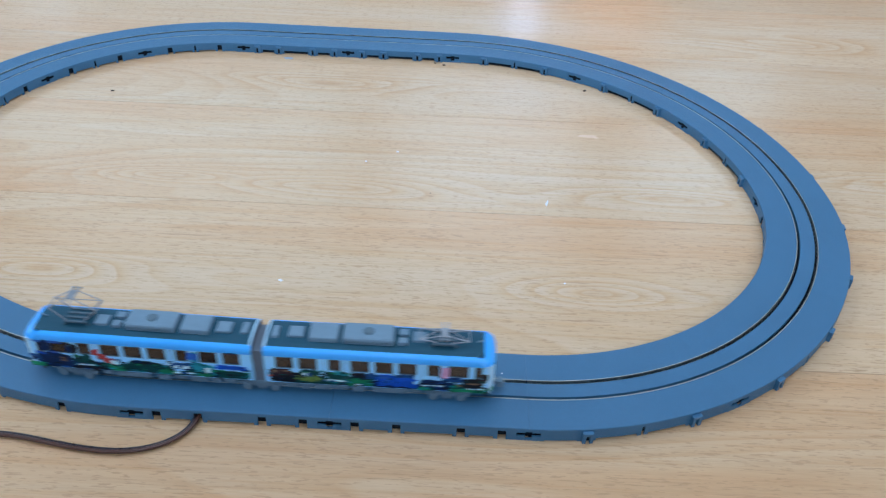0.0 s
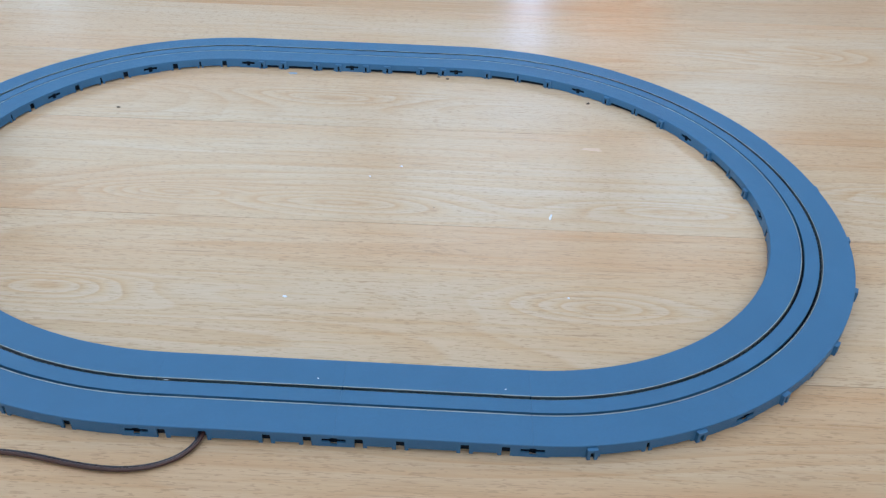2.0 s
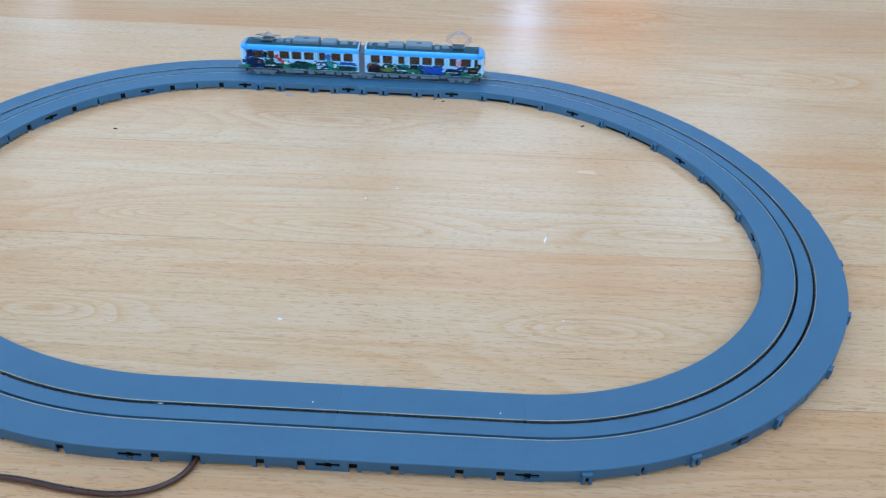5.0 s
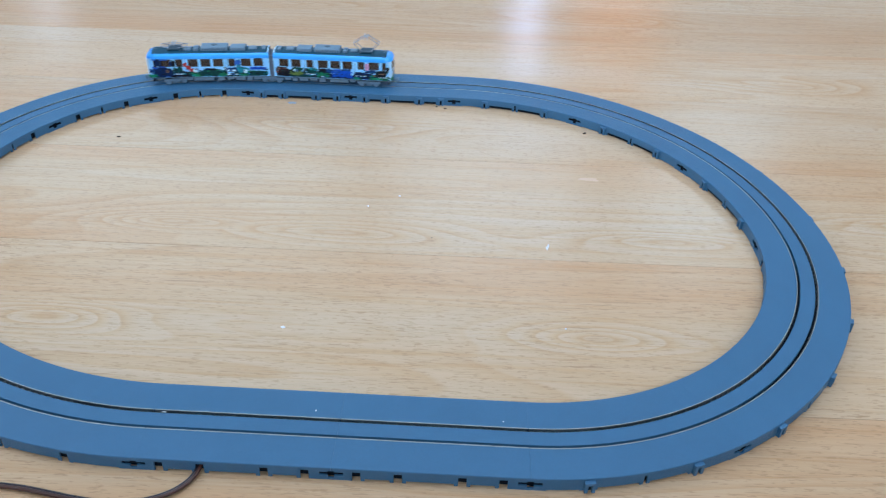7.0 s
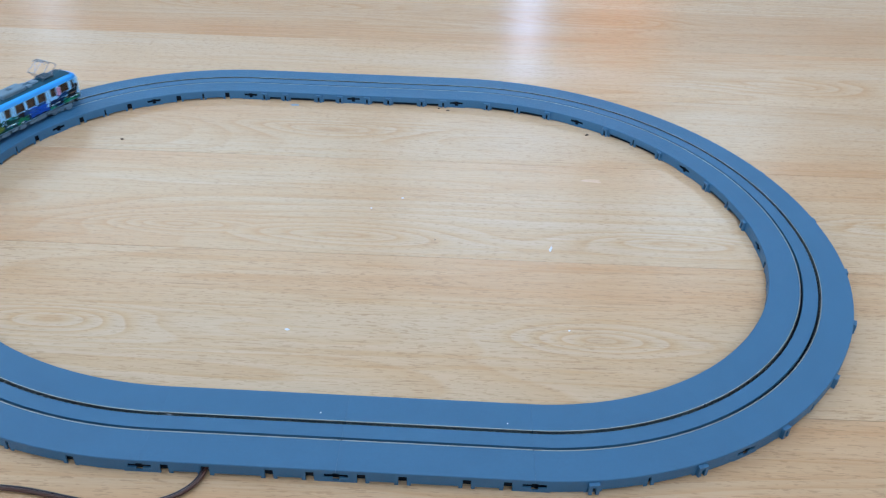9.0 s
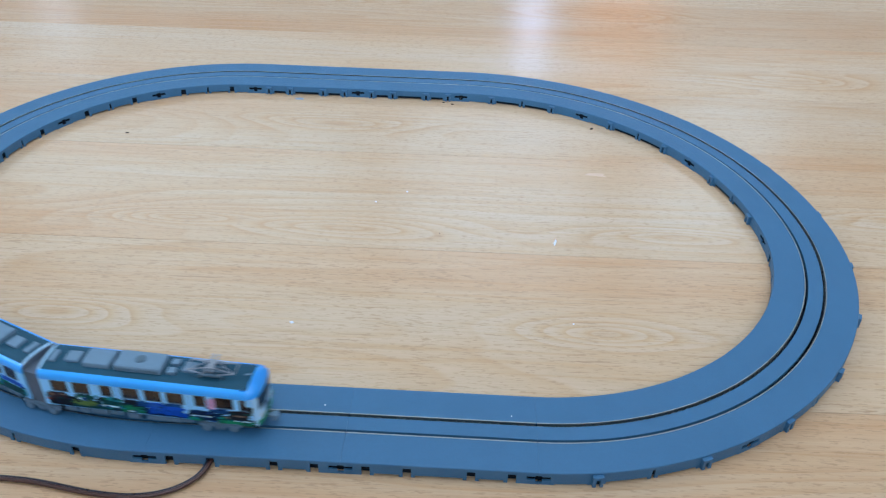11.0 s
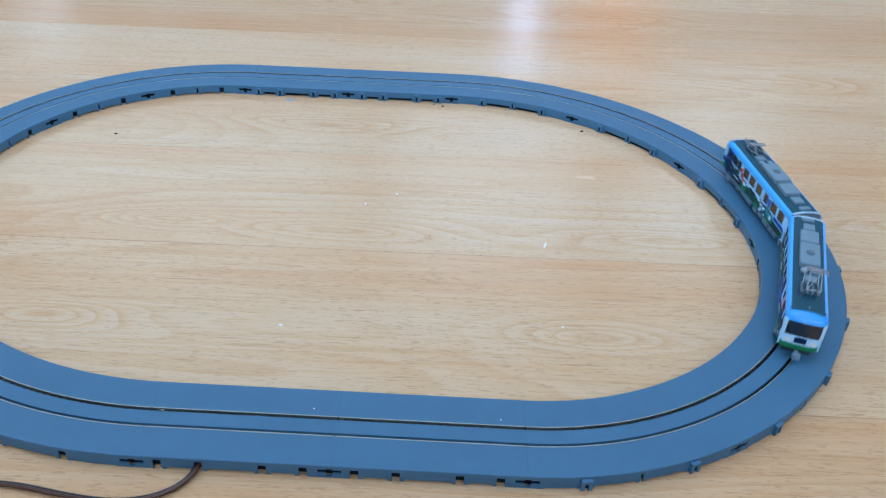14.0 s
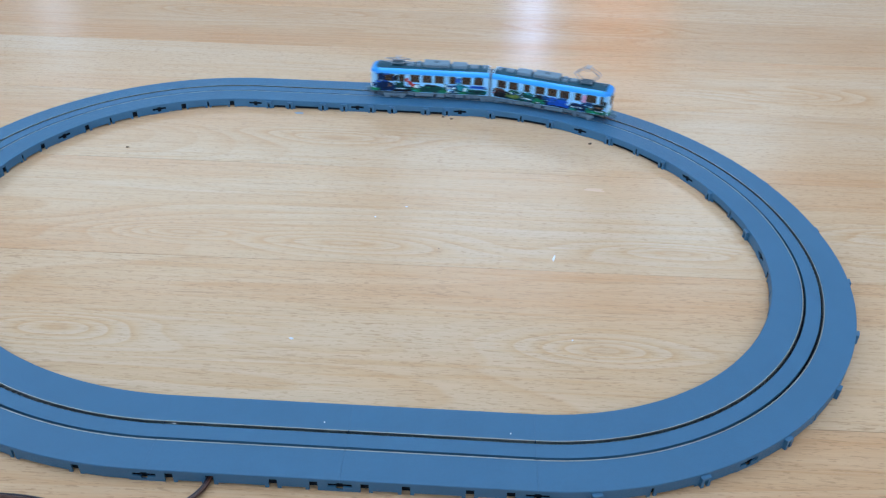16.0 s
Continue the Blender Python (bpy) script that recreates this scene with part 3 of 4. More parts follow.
SIDE_B = [("black", 2.6, 80.6, 4.9, 6.6), ("black", 3.0, 24.0, 5.2, 10.4), ("deep_green", 22.0, 42.0, 5.2, 10.0), ("black", 56.0, 80.0, 4.9, 9.4), ("navy", 26.0, 60.0, 4.9, 8.2), ("violet", 36.0, 44.0, 8.0, 12.0), ("maroon", 60.0, 80.0, 4.9, 8.0), ("black", 3.0, 14.0, 4.9, 9.0), ("deep_green", 12.0, 32.0, 4.9, 8.6), ("black", 30.0, 41.0, 4.9, 8.4), ("navy", 55.0, 68.0, 4.9, 8.4), ("deep_green", 66.0, 80.0, 4.9, 8.0), ("maroon", 3.4, 12.0, 7.6, 12.1), ("black", 7.0, 13.0, 5.4, 9.2), ("tan", 4.4, 7.0, 9.0, 11.2), ("olive", 12.0, 23.0, 5.8, 9.4), ("deep_green", 13.0, 23.0, 9.2, 12.0), ("white", 15.0, 19.0, 9.0, 10.6),
          ("deep_green", 23.0, 31.4, 8.6, 11.9), ("white", 22.8, 30.6, 6.8, 7.8), ("green", 30.4, 40.2, 5.0, 9.0), ("black", 32.2, 38.2, 9.0, 12.0), ("white", 33.6, 37.0, 5.6, 6.4),
          ("royal", 40.4, 56.2, 5.4, 11.6), ("violet", 47.0, 55.0, 10.4, 12.0), ("mid_blue", 41.5, 46.0, 9.4, 11.4), ("navy", 56.6, 66.4, 8.2, 10.2), ("white", 57.0, 66.0, 7.0, 7.7), ("green", 56.0, 62.0, 4.9, 6.6),
          ("pink", 63.8, 67.0, 10.6, 16.8), ("violet", 64.0, 72.0, 9.6, 12.0), ("navy", 64.5, 69.0, 6.6, 9.4), ("black", 71.4, 80.0, 7.0, 12.0), ("tan", 72.6, 79.0, 9.0, 9.9), ("black", 78.0, 80.6, 11.4, 14.6),
          ("green", 67.0, 81.6, 4.9, 6.7), ("white", 73.0, 79.6, 6.6, 7.2), ("deep_green", 67.0, 70.6, 6.4, 8.4)]


def side_wall(parent, sy):
    # sill strip, header strip and the pillars between the windows
    bm = bmesh.new()
    lo, hi = sorted((sy * (SIDE_Y - 0.7) * MM, sy * SIDE_Y * MM))
    xs = [BODY_X[0]] + [v for w in WINDOWS for v in w] + [BODY_X[1] - 1.2]
    box(bm, xs[0] * MM, xs[-1] * MM, lo, hi, FLOOR_Z * MM, WIN_Z[0] * MM)
    box(bm, xs[0] * MM, xs[-1] * MM, lo, hi, WIN_Z[1] * MM, CANT_Z * MM)
    for xa, xb in zip(xs[0::2], xs[1::2]):
        box(bm, xa * MM, xb * MM, lo, hi, WIN_Z[0] * MM, WIN_Z[1] * MM)
    wall = part("side_wall", bm, BODY, parent)
    for a, c in WINDOWS:
        bm = bmesh.new()
        p0, p1 = sorted((sy * (SIDE_Y - 0.25), sy * (SIDE_Y - 0.5)))
        box(bm, (a + 0.02) * MM, (c - 0.02) * MM, p0 * MM, p1 * MM, (WIN_Z[0] + 0.02) * MM, (WIN_Z[1] - 0.02) * MM)
        part("window_pane", bm, GLASS, wall, "smoked brown window glazing")
        bm = bmesh.new()
        q0, q1 = sorted((sy * (SIDE_Y - 0.24), sy * (SIDE_Y + 0.06)))
        f = 0.18
        for xa, xb, za, zb in ((a, c, WIN_Z[0], WIN_Z[0] + f), (a, c, WIN_Z[1] - f, WIN_Z[1]), (a, a + f, WIN_Z[0] + f, WIN_Z[1] - f), (c - f, c, WIN_Z[0] + f, WIN_Z[1] - f)):
            box(bm, xa * MM, xb * MM, q0 * MM, q1 * MM, za * MM, zb * MM)
        part("window_frame", bm, SEAM, wall, "thin grey window frame")
    # printed fields, a film on the wall's face, cut clear of the windows
    rng = random.Random(7 if sy > 0 else 8)
    for i, (ink, xa, xb, za, zb) in enumerate(shards(rng, SIDE_A if sy > 0 else SIDE_B)):
        bm = bmesh.new()
        face = SIDE_Y + 0.015 + 0.0012 * (i + 1)
        lo, hi = sorted((sy * (SIDE_Y - 0.01), sy * face))
        prism(bm, [(x * MM, z * MM) for x, z in blob(rng, xa, xb, za, zb)], lo * MM, hi * MM, "y")
        part("printed_field", bm, INK[ink], wall)
    # door outlines
    for xa, xb in ((23.2, 31.0), (57.4, 65.6)):
        bm = bmesh.new()
        lo, hi = sorted((sy * (SIDE_Y - 0.02), sy * (SIDE_Y + 0.045)))
        for x in (xa, (xa + xb) / 2 + 2.6, xb):
            box(bm, (x - 0.1) * MM, (x + 0.1) * MM, lo * MM, hi * MM, (FLOOR_Z + 0.4) * MM, 17.2 * MM)
        part("door_seam", bm, SEAM, wall)


def tram_car(label):
    root = tagged(new("tram_car"), label, "model tram", "cars of the model tram")
    side_wall(root, 1)
    side_wall(root, -1)
    # sky-blue cant rail and eaves, a curved section swept along the car
    for sy in (1, -1):
        bm = bmesh.new()
        out = [(8.15, 17.40), (8.2, 18.10), (8.15, 18.90), (7.9, 19.70), (7.4, 20.30), (6.6, 20.75), (6.2, 20.60), (7.0, 19.40), (7.4, 17.60)]
        prism(bm, [(sy * y * MM, z * MM) for y, z in out], BODY_X[0] * MM, 79.0 * MM, "x")
        part("cant_rail", bm, BLUE, root, "sky-blue painted eaves", smooth=False)
    # dark roof, slightly crowned
    bm = bmesh.new()
    out = [(-6.7, 19.90), (-6.7, 20.65), (-5, 21.20), (-2.5, 21.50), (0, 21.60), (2.5, 21.50), (5, 21.20), (6.7, 20.65), (6.7, 19.90)]
    prism(bm, [(y * MM, z * MM) for y, z in out], (BODY_X[0] + 0.5) * MM, 78.6 * MM, "x")
    part("roof", bm, ROOF, root, "slate-dark roof")
    # cab end: rounded blue hood over a wide dark windscreen
    bm = bmesh.new()
    n = 10
    rings = []
    prof = [(18.10, 0.0), (18.60, 0.15), (19.20, 0.45), (19.95, 1.1), (20.60, 2.0), (21.10, 3.2), (21.40, 4.6)]
    def nose(y, back):
        return 82.9 - back - 0.9 * (y / 8.2) ** 2
    for z, back in prof:
        hw = 8.2 - max(0, (z - 18.8)) ** 1.5 * 0.33
        ring = []
        for i in range(n + 1):
            y = -hw + 2 * hw * i / n
            corner = 1.4 * max(0, (abs(y) / hw - 0.75) / 0.25) ** 2
            zz = z - (0.6 * (abs(y) / hw) ** 2 if z > 20.4 else 0)
            ring.append(bm.verts.new(((nose(y, back) - corner) * MM, y * MM, zz * MM)))
        rings.append(ring)
    for a, b in zip(rings, rings[1:]):
        for i in range(n):
            bm.faces.new((a[i], a[i + 1], b[i + 1], b[i]))
    # side cheeks back to the eaves
    for idx in (0, n):
        strip = [r[idx] for r in rings]
        back = [bm.verts.new((77.8 * MM, v.co.y, v.co.z)) for v in strip]
        for i in range(len(strip) - 1):
            bm.faces.new((strip[i], strip[i + 1], back[i + 1], back[i]))
    topb = [bm.verts.new((77.8 * MM, v.co.y, v.co.z + 0.00005)) for v in rings[-1]]
    for i in range(n):
        bm.faces.new((rings[-1][i], rings[-1][i + 1], topb[i + 1], topb[i]))
    bmesh.ops.solidify(bm, geom=list(bm.faces), thickness=0.0003)
    part("cab_hood", bm, BLUE, root, "rounded sky-blue cab hood", smooth=True)
    # cab front below the hood: posts, apron, windscreen
    def front(bm, y0, y1, z0, z1, lift, thick=0.7, steps=8):
        ys = [y0 + (y1 - y0) * i / steps for i in range(steps + 1)]
        def fx(y):
            c = 1.2 * max(0, (abs(y) / 8.1 - 0.78) / 0.22) ** 2
            return nose(y, 0) - c + lift
        A = [(fx(y), y) for y in ys] + [(fx(y) - thick, y) for y in ys[::-1]]
        prism(bm, [(x * MM, y * MM) for x, y in A], z0 * MM, z1 * MM, "z")
    bm = bmesh.new()
    front(bm, -8.1, 8.1, FLOOR_Z, 11.0, 0)
    front(bm, -8.1, -6.7, 11.0, 18.2, 0, steps=3)
    front(bm, 6.7, 8.1, 11.0, 18.2, 0, steps=3)
    box(bm, 80.4 * MM, 81.6 * MM, -8.1 * MM, -7.4 * MM, FLOOR_Z * MM, 18.2 * MM)
    box(bm, 80.4 * MM, 81.6 * MM, 7.4 * MM, 8.1 * MM, FLOOR_Z * MM, 18.2 * MM)
    cab = part("cab_front", bm, CAB, root)
    bm = bmesh.new()
    front(bm, -6.7, 6.7, 11.0, 18.1, -0.2, 0.3)
    part("windscreen", bm, SCREEN, cab, "wide dark windscreen")
    bm = bmesh.new()
    front(bm, -8.0, 8.0, FLOOR_Z - 0.3, 6.9, 0.06, 0.5)
    part("green_band", bm, INK["green"], cab, "green lower apron band")
    bm = bmesh.new()
    front(bm, -2.4, 2.4, 7.6, 10.6, 0.05, 0.3)
    part("front_emblem", bm, INK["navy"], cab, "dark blue printed emblem")
    for y in (-4.9, 4.9):
        bm = bmesh.new()
        front(bm, y - 1.3, y + 1.3, 7.7, 9.2, 0.10, 0.4, steps=2)
        part("headlight", bm, LENS, cab, "small rectangular headlight")
    for y in (-2.0, 1.6):
        bm = bmesh.new()
        cyl(bm, (82.95 * MM, y * MM, 11.4 * MM), (82.8 * MM, (y + 2.8) * MM, 15.2 * MM), 0.10 * MM, 6)
        part("wiper", bm, DARKP, cab)
    # gangway end wall
    bm = bmesh.new()
    prism(bm, [(y * MM, z * MM) for y, z in ((-7.3, FLOOR_Z), (7.3, FLOOR_Z), (7.6, 18.0), (7.3, 19.9), (6.6, 20.6), (4.0, 21.2), (0, 21.5), (-4.0, 21.2), (-6.6, 20.6), (-7.3, 19.9), (-7.6, 18.0))],
          (BODY_X[0] - 0.1) * MM, (BODY_X[0] + 0.49) * MM, "x")
    part("end_wall", bm, BELLOW, root)
    # pale rim round the roof's open end
    bm = bmesh.new()
    arch = [(-6.9, 20.45), (-5.0, 21.15), (-2.5, 21.47), (0, 21.57), (2.5, 21.47), (5.0, 21.15), (6.9, 20.45)]
    prism(bm, [(y * MM, (z + 0.28) * MM) for y, z in arch] + [(y * MM, (z - 0.20) * MM) for y, z in arch[::-1]], (BODY_X[0] + 0.1) * MM, (BODY_X[0] + 0.75) * MM, "x")
    part("roof_rim", bm, CAB, root, "thin pale rim of the roof end")
    # interior and floor
    bm = bmesh.new()
    box(bm, 4 * MM, 80 * MM, -6.2 * MM, 6.2 * MM, (FLOOR_Z + 0.2) * MM, 11.6 * MM)
    for i in range(9):
        box(bm, (6 + 8 * i) * MM, (11 + 8 * i) * MM, -5.8 * MM, 5.8 * MM, 11.6 * MM, 13.6 * MM)
    part("interior", bm, INSIDE, root, "brown interior moulding")
    bm = bmesh.new()
    box(bm, 3.6 * MM, 81.5 * MM, -7.3 * MM, 7.3 * MM, 4.0 * MM, FLOOR_Z * MM)
    part("underframe", bm, UNDER, root)
    for sy in (1, -1):
        for xa, xb, zb in ((9, 13, 2.2), (14.2, 17.6, 1.8), (19, 25, 2.0), (26.4, 31, 2.6), (32.6, 37, 1.8), (40, 52.5, 2.0), (53.6, 57.0, 2.6)):
            bm = bmesh.new()
            y0, y1 = sorted((sy * 4.2, sy * 7.9))
            box(bm, xa * MM, xb * MM, y0 * MM, y1 * MM, zb * MM, 4.1 * MM, bevel=0.0002)
            part("equipment_box", bm, UNDER, root)
    # roof equipment
    def unit(name, xa, xb, y0, y1, z0, z1, material=UNIT, bevel=0.5):
        bm = bmesh.new()
        box(bm, xa * MM, xb * MM, y0 * MM, y1 * MM, z0 * MM, z1 * MM, bevel=bevel * MM)
        return part(name, bm, material, root)
    unit("resistor_box", 10.0, 15.4, -2.6, 2.6, 21.20, 22.70)
    unit("junction_box", 4.2, 6.6, -3.2, 2.4, 21.20, 22.50, bevel=0.3)
    unit("air_conditioner", 17.4, 27.6, -4.0, 4.0, 21.10, 23.50)
    ac = unit("air_conditioner", 29.2, 47.0, -4.3, 4.3, 21.10, 24.20, bevel=0.8)
    bm = bmesh.new()
    cyl(bm, (38.1 * MM, 0, 24.10 * MM), (38.1 * MM, 0, 24.35 * MM), 2.0 * MM, 24)
    for i in range(4):
        cyl(bm, (38.1 * MM, 0, 24.30 * MM), (38.1 * MM, 0, (24.50 + 0.02 * i) * MM), (1.6 - 0.4 * i) * MM, 20)
    part("fan_grille", bm, UNIT_D, ac, "round grey fan grille")
    bm = bmesh.new()
    for i in range(10):
        x = 30.6 + 1.6 * i
        for sy in (1, -1):
            y0, y1 = sorted((sy * 4.25, sy * 4.38))
            box(bm, x * MM, (x + 0.9) * MM, y0 * MM, y1 * MM, 22.00 * MM, 23.10 * MM)
    part("side_louvre", bm, UNIT_D, ac)
    unit("fuse_box", 48.6, 51.8, -3.6, -0.8, 21.20, 22.90, bevel=0.3)
    unit("fuse_box", 48.6, 51.8, 0.8, 3.6, 21.20, 22.90, bevel=0.3)
    unit("arrester_box", 53.6, 58.2, -1.8, 3.0, 21.20, 22.60, bevel=0.3)
    bm = bmesh.new()
    cyl(bm, (76.2 * MM, 0, 21.80 * MM), (78.2 * MM, 0, 22.60 * MM), 0.32 * MM, 8)
    cyl(bm, (76.4 * MM, 0, 21.30 * MM), (76.4 * MM, 0, 22.00 * MM), 0.3 * MM, 8)
    part("horn", bm, UNIT, root)
    # coupler under the cab
    bm = bmesh.new()
    box(bm, 80.0 * MM, 85.0 * MM, -0.7 * MM, 0.7 * MM, 2.2 * MM, 3.4 * MM)
    box(bm, 84.2 * MM, 86.6 * MM, -1.5 * MM, 1.5 * MM, 1.4 * MM, 4.0 * MM, bevel=0.0003)
    part("coupler", bm, UNIT, root, "grey block coupler")
    bm = bmesh.new()
    box(bm, 79.4 * MM, 80.4 * MM, -5.6 * MM, 5.6 * MM, 1.0 * MM, 4.2 * MM)
    part("lifeguard", bm, DARKP, root)
    return root


def bogie(parent, name="bogie"):
    """A two-axle truck, centred on its pivot, standing on the rails."""
    bm = bmesh.new()
    for sy in (1, -1):
        y0, y1 = sorted((sy * 6.2, sy * 7.2))
        out = [(-8.2, 3.0), (-7.4, 2.2), (-2.6, 2.4), (-1.8, 1.2), (1.8, 1.2), (2.6, 2.4), (7.4, 2.2), (8.2, 3.0), (7.8, 3.9), (-7.8, 3.9)]
        prism(bm, [(x * MM, z * MM) for x, z in out], y0 * MM, y1 * MM, "y")
        # axle boxes with round covers, and the spring nest between them
        for x in (-4.9, 4.9):
            box(bm, (x - 1.2) * MM, (x + 1.2) * MM, min(y0, sy * 7.6) * MM, max(y1, sy * 7.6) * MM, 1.0 * MM, 3.4 * MM)
            cyl(bm, (x * MM, sy * 7.0 * MM, 2.1 * MM), (x * MM, sy * 7.9 * MM, 2.1 * MM), 1.7 * MM, 16)
        for x in (-0.9, 0.9):
            cyl(bm, (x * MM, sy * 7.3 * MM, 1.2 * MM), (x * MM, sy * 7.3 * MM, 3.6 * MM), 0.6 * MM, 8)
    box(bm, -2 * MM, 2 * MM, -6.2 * MM, 6.2 * MM, 1.4 * MM, 4.0 * MM)
    frame_ob = part(name, bm, UNDER, parent, "grey moulded truck frame")
    for x in (-4.6, 4.6):
        bm = bmesh.new()
        cyl(bm, (x * MM, -4.9 * MM, 2.55 * MM), (x * MM, 4.9 * MM, 2.55 * MM), 0.6 * MM, 8)
        for sy in (1, -1):
            cyl(bm, (x * MM, sy * 4.45 * MM, 2.55 * MM), (x * MM, sy * 5.2 * MM, 2.55 * MM), 2.5 * MM, 20)
            cyl(bm, (x * MM, sy * 3.7 * MM, 2.55 * MM), (x * MM, sy * 4.45 * MM, 2.55 * MM), 2.9 * MM, 20)
        part("wheelset", bm, DARKP, frame_ob, "black wheels on one axle")
    return frame_ob


def pantograph(car, raised):
    cx, z0 = 64.6, 21.5
    base = bmesh.new()
    box(base, (cx - 4.3) * MM, (cx + 4.3) * MM, -3.5 * MM, 3.5 * MM, (z0 + 0.75) * MM, (z0 + 1.05) * MM, bevel=0.0001)
    root = part("pantograph", base, ROOF, car, "grey pantograph, raised" if raised else "grey pantograph, folded flat")
    for y in (-3.3, -1.1, 1.1, 3.3):
        bm = bmesh.new()
        box(bm, (cx - 3.9) * MM, (cx + 3.9) * MM, (y - 0.45) * MM, (y + 0.45) * MM, (z0 + 1.06) * MM, (z0 + 1.75) * MM, bevel=0.0001)
        part("base_bar", bm, UNIT_D, root, "grey base bar")
    for x in (-4.0, 4.0):
        for y in (-3.0, 3.0):
            bm = bmesh.new()
            cyl(bm, ((cx + x) * MM, y * MM, (z0 - 0.6) * MM), ((cx + x) * MM, y * MM, (z0 + 0.74) * MM), 0.55 * MM, 8)
            part("insulator", bm, UNIT_D, root)
    arms = bmesh.new()
    r = 0.21 * MM
    if raised:
        zk, zt, kx = z0 + 6.6, z0 + 11.0, 8.4
        for y in (-3.0, 3.0):
            for sx in (-1, 1):
                cyl(arms, ((cx + sx * 3.0) * MM, y * MM, (z0 + 1.5) * MM), ((cx + sx * kx) * MM, y * 0.9 * MM, zk * MM), r, 6)
                cyl(arms, ((cx + sx * kx) * MM, y * 0.9 * MM, zk * MM), ((cx + sx * 1.0) * MM, y * 0.75 * MM, zt * MM), r, 6)
        for sx in (-1, 1):
            cyl(arms, ((cx + sx * kx) * MM, -2.8 * MM, zk * MM), ((cx + sx * kx) * MM, 2.8 * MM, zk * MM), r, 6)
            cyl(arms, ((cx + sx * kx) * MM, -2.7 * MM, zk * MM), ((cx + sx * 1.0) * MM, 2.25 * MM, zt * MM), r * 0.8, 6)
        part("arm_frame", arms, PANTO, root)
        shoe = bmesh.new()
        for x in (-1.0, 1.0):
            box(shoe, (cx + x - 0.3) * MM, (cx + x + 0.3) * MM, -3.8 * MM, 3.8 * MM, zt * MM, (zt + 0.5) * MM)
            for sy in (1, -1):
                cyl(shoe, ((cx + x) * MM, sy * 3.7 * MM, (zt + 0.25) * MM), ((cx + x) * MM, sy * 5.0 * MM, (zt - 1.0) * MM), 0.26 * MM, 6)
        box(shoe, (cx - 1.0) * MM, (cx + 1.0) * MM, -2.2 * MM, 2.2 * MM, (zt - 0.3) * MM, (zt + 0.1) * MM)
        part("contact_shoe", shoe, PANTO, root)
    else:
        z = z0 + 2.3
        for y in (-3.0, 3.0):
            for sx in (-1, 1):
                cyl(arms, ((cx + sx * 2.6) * MM, y * MM, (z - 0.5) * MM), ((cx + sx * 8.7) * MM, y * 0.9 * MM, (z + 0.4) * MM), r * 1.2, 6)
                cyl(arms, ((cx + sx * 8.7) * MM, y * 0.9 * MM, (z + 0.4) * MM), ((cx + sx * 1.0) * MM, y * 0.6 * MM, (z + 1.6) * MM), r, 6)
        for sx in (-1, 1):
            cyl(arms, ((cx + sx * 8.7) * MM, -2.8 * MM, (z + 0.4) * MM), ((cx + sx * 8.7) * MM, 2.8 * MM, (z + 0.4) * MM), r, 6)
            cyl(arms, ((cx + sx * 8.7) * MM, -2.7 * MM, (z + 0.4) * MM), ((cx + sx * 1.0) * MM, 1.8 * MM, (z + 1.6) * MM), r * 0.8, 6)
        part("arm_frame", arms, PANTO, root)
        shoe = bmesh.new()
        for x in (-1.0, 1.0):
            box(shoe, (cx + x - 0.3) * MM, (cx + x + 0.3) * MM, -4.8 * MM, 4.8 * MM, (z + 1.7) * MM, (z + 2.2) * MM)
        box(shoe, (cx - 1.0) * MM, (cx + 1.0) * MM, -2.2 * MM, 2.2 * MM, (z + 1.5) * MM, (z + 1.9) * MM)
        part("contact_shoe", shoe, PANTO, root)


def build_tram():
    lead = tram_car("sky-blue and white printed model tram car, pantograph raised")
    trail = copy_thing(lead, Matrix.Identity(4))
    tagged(trail, "sky-blue and white printed model tram car, pantograph folded")
    pantograph(lead, True)
    pantograph(trail, False)
    trucks = [bogie(lead), bogie(trail)]
    mid = tagged(new("tram_gangway"), "grey ribbed gangway bellows on a shared truck", "model tram gangway")
    bm = bmesh.new()
    for i in range(5):
        x = -2.0 + i
        h = 0.0 if i % 2 else 0.35
        box(bm, (x - 0.5) * MM, (x + 0.5) * MM, (-6.6 - h) * MM, (6.6 + h) * MM, 4.4 * MM, (18.7 + h) * MM)
    part("bellows", bm, BELLOW, mid)
    bm = bmesh.new()
    box(bm, -3.2 * MM, 3.2 * MM, -7.2 * MM, 7.2 * MM, 2.8 * MM, 4.4 * MM, bevel=0.0004)
    part("step_plate", bm, UNDER, mid)
    bogie(mid)
    return lead, trail, mid, trucks


# ---- specks and crumbs on the floor ----
def crumb(name, label, x, y, sx, sy, h, material, turn=0, seed=0, z=0.0001):
    rng = random.Random(seed)
    bm = bmesh.new()
    n = 9
    ring = [(sx * math.cos(2 * math.pi * i / n) * (0.55 + 0.45 * rng.random()), sy * math.sin(2 * math.pi * i / n) * (0.55 + 0.45 * rng.random())) for i in range(n)]
    low = [bm.verts.new((a, b, 0.0)) for a, b in ring]
    top = [bm.verts.new((a * 0.7, b * 0.7, h * (0.6 + 0.4 * rng.random()))) for a, b in ring]
    bm.faces.new(low)
    bm.faces.new(top[::-1])
    for i in range(n):
        bm.faces.new((low[i], top[i], top[(i + 1) % n], low[(i + 1) % n]))
    ob = tagged(mesh_ob(name, bm, material), label, "debris", "crumbs on the floor")
    ob.matrix_basis = pose(x, y, z, 0, 0, turn)


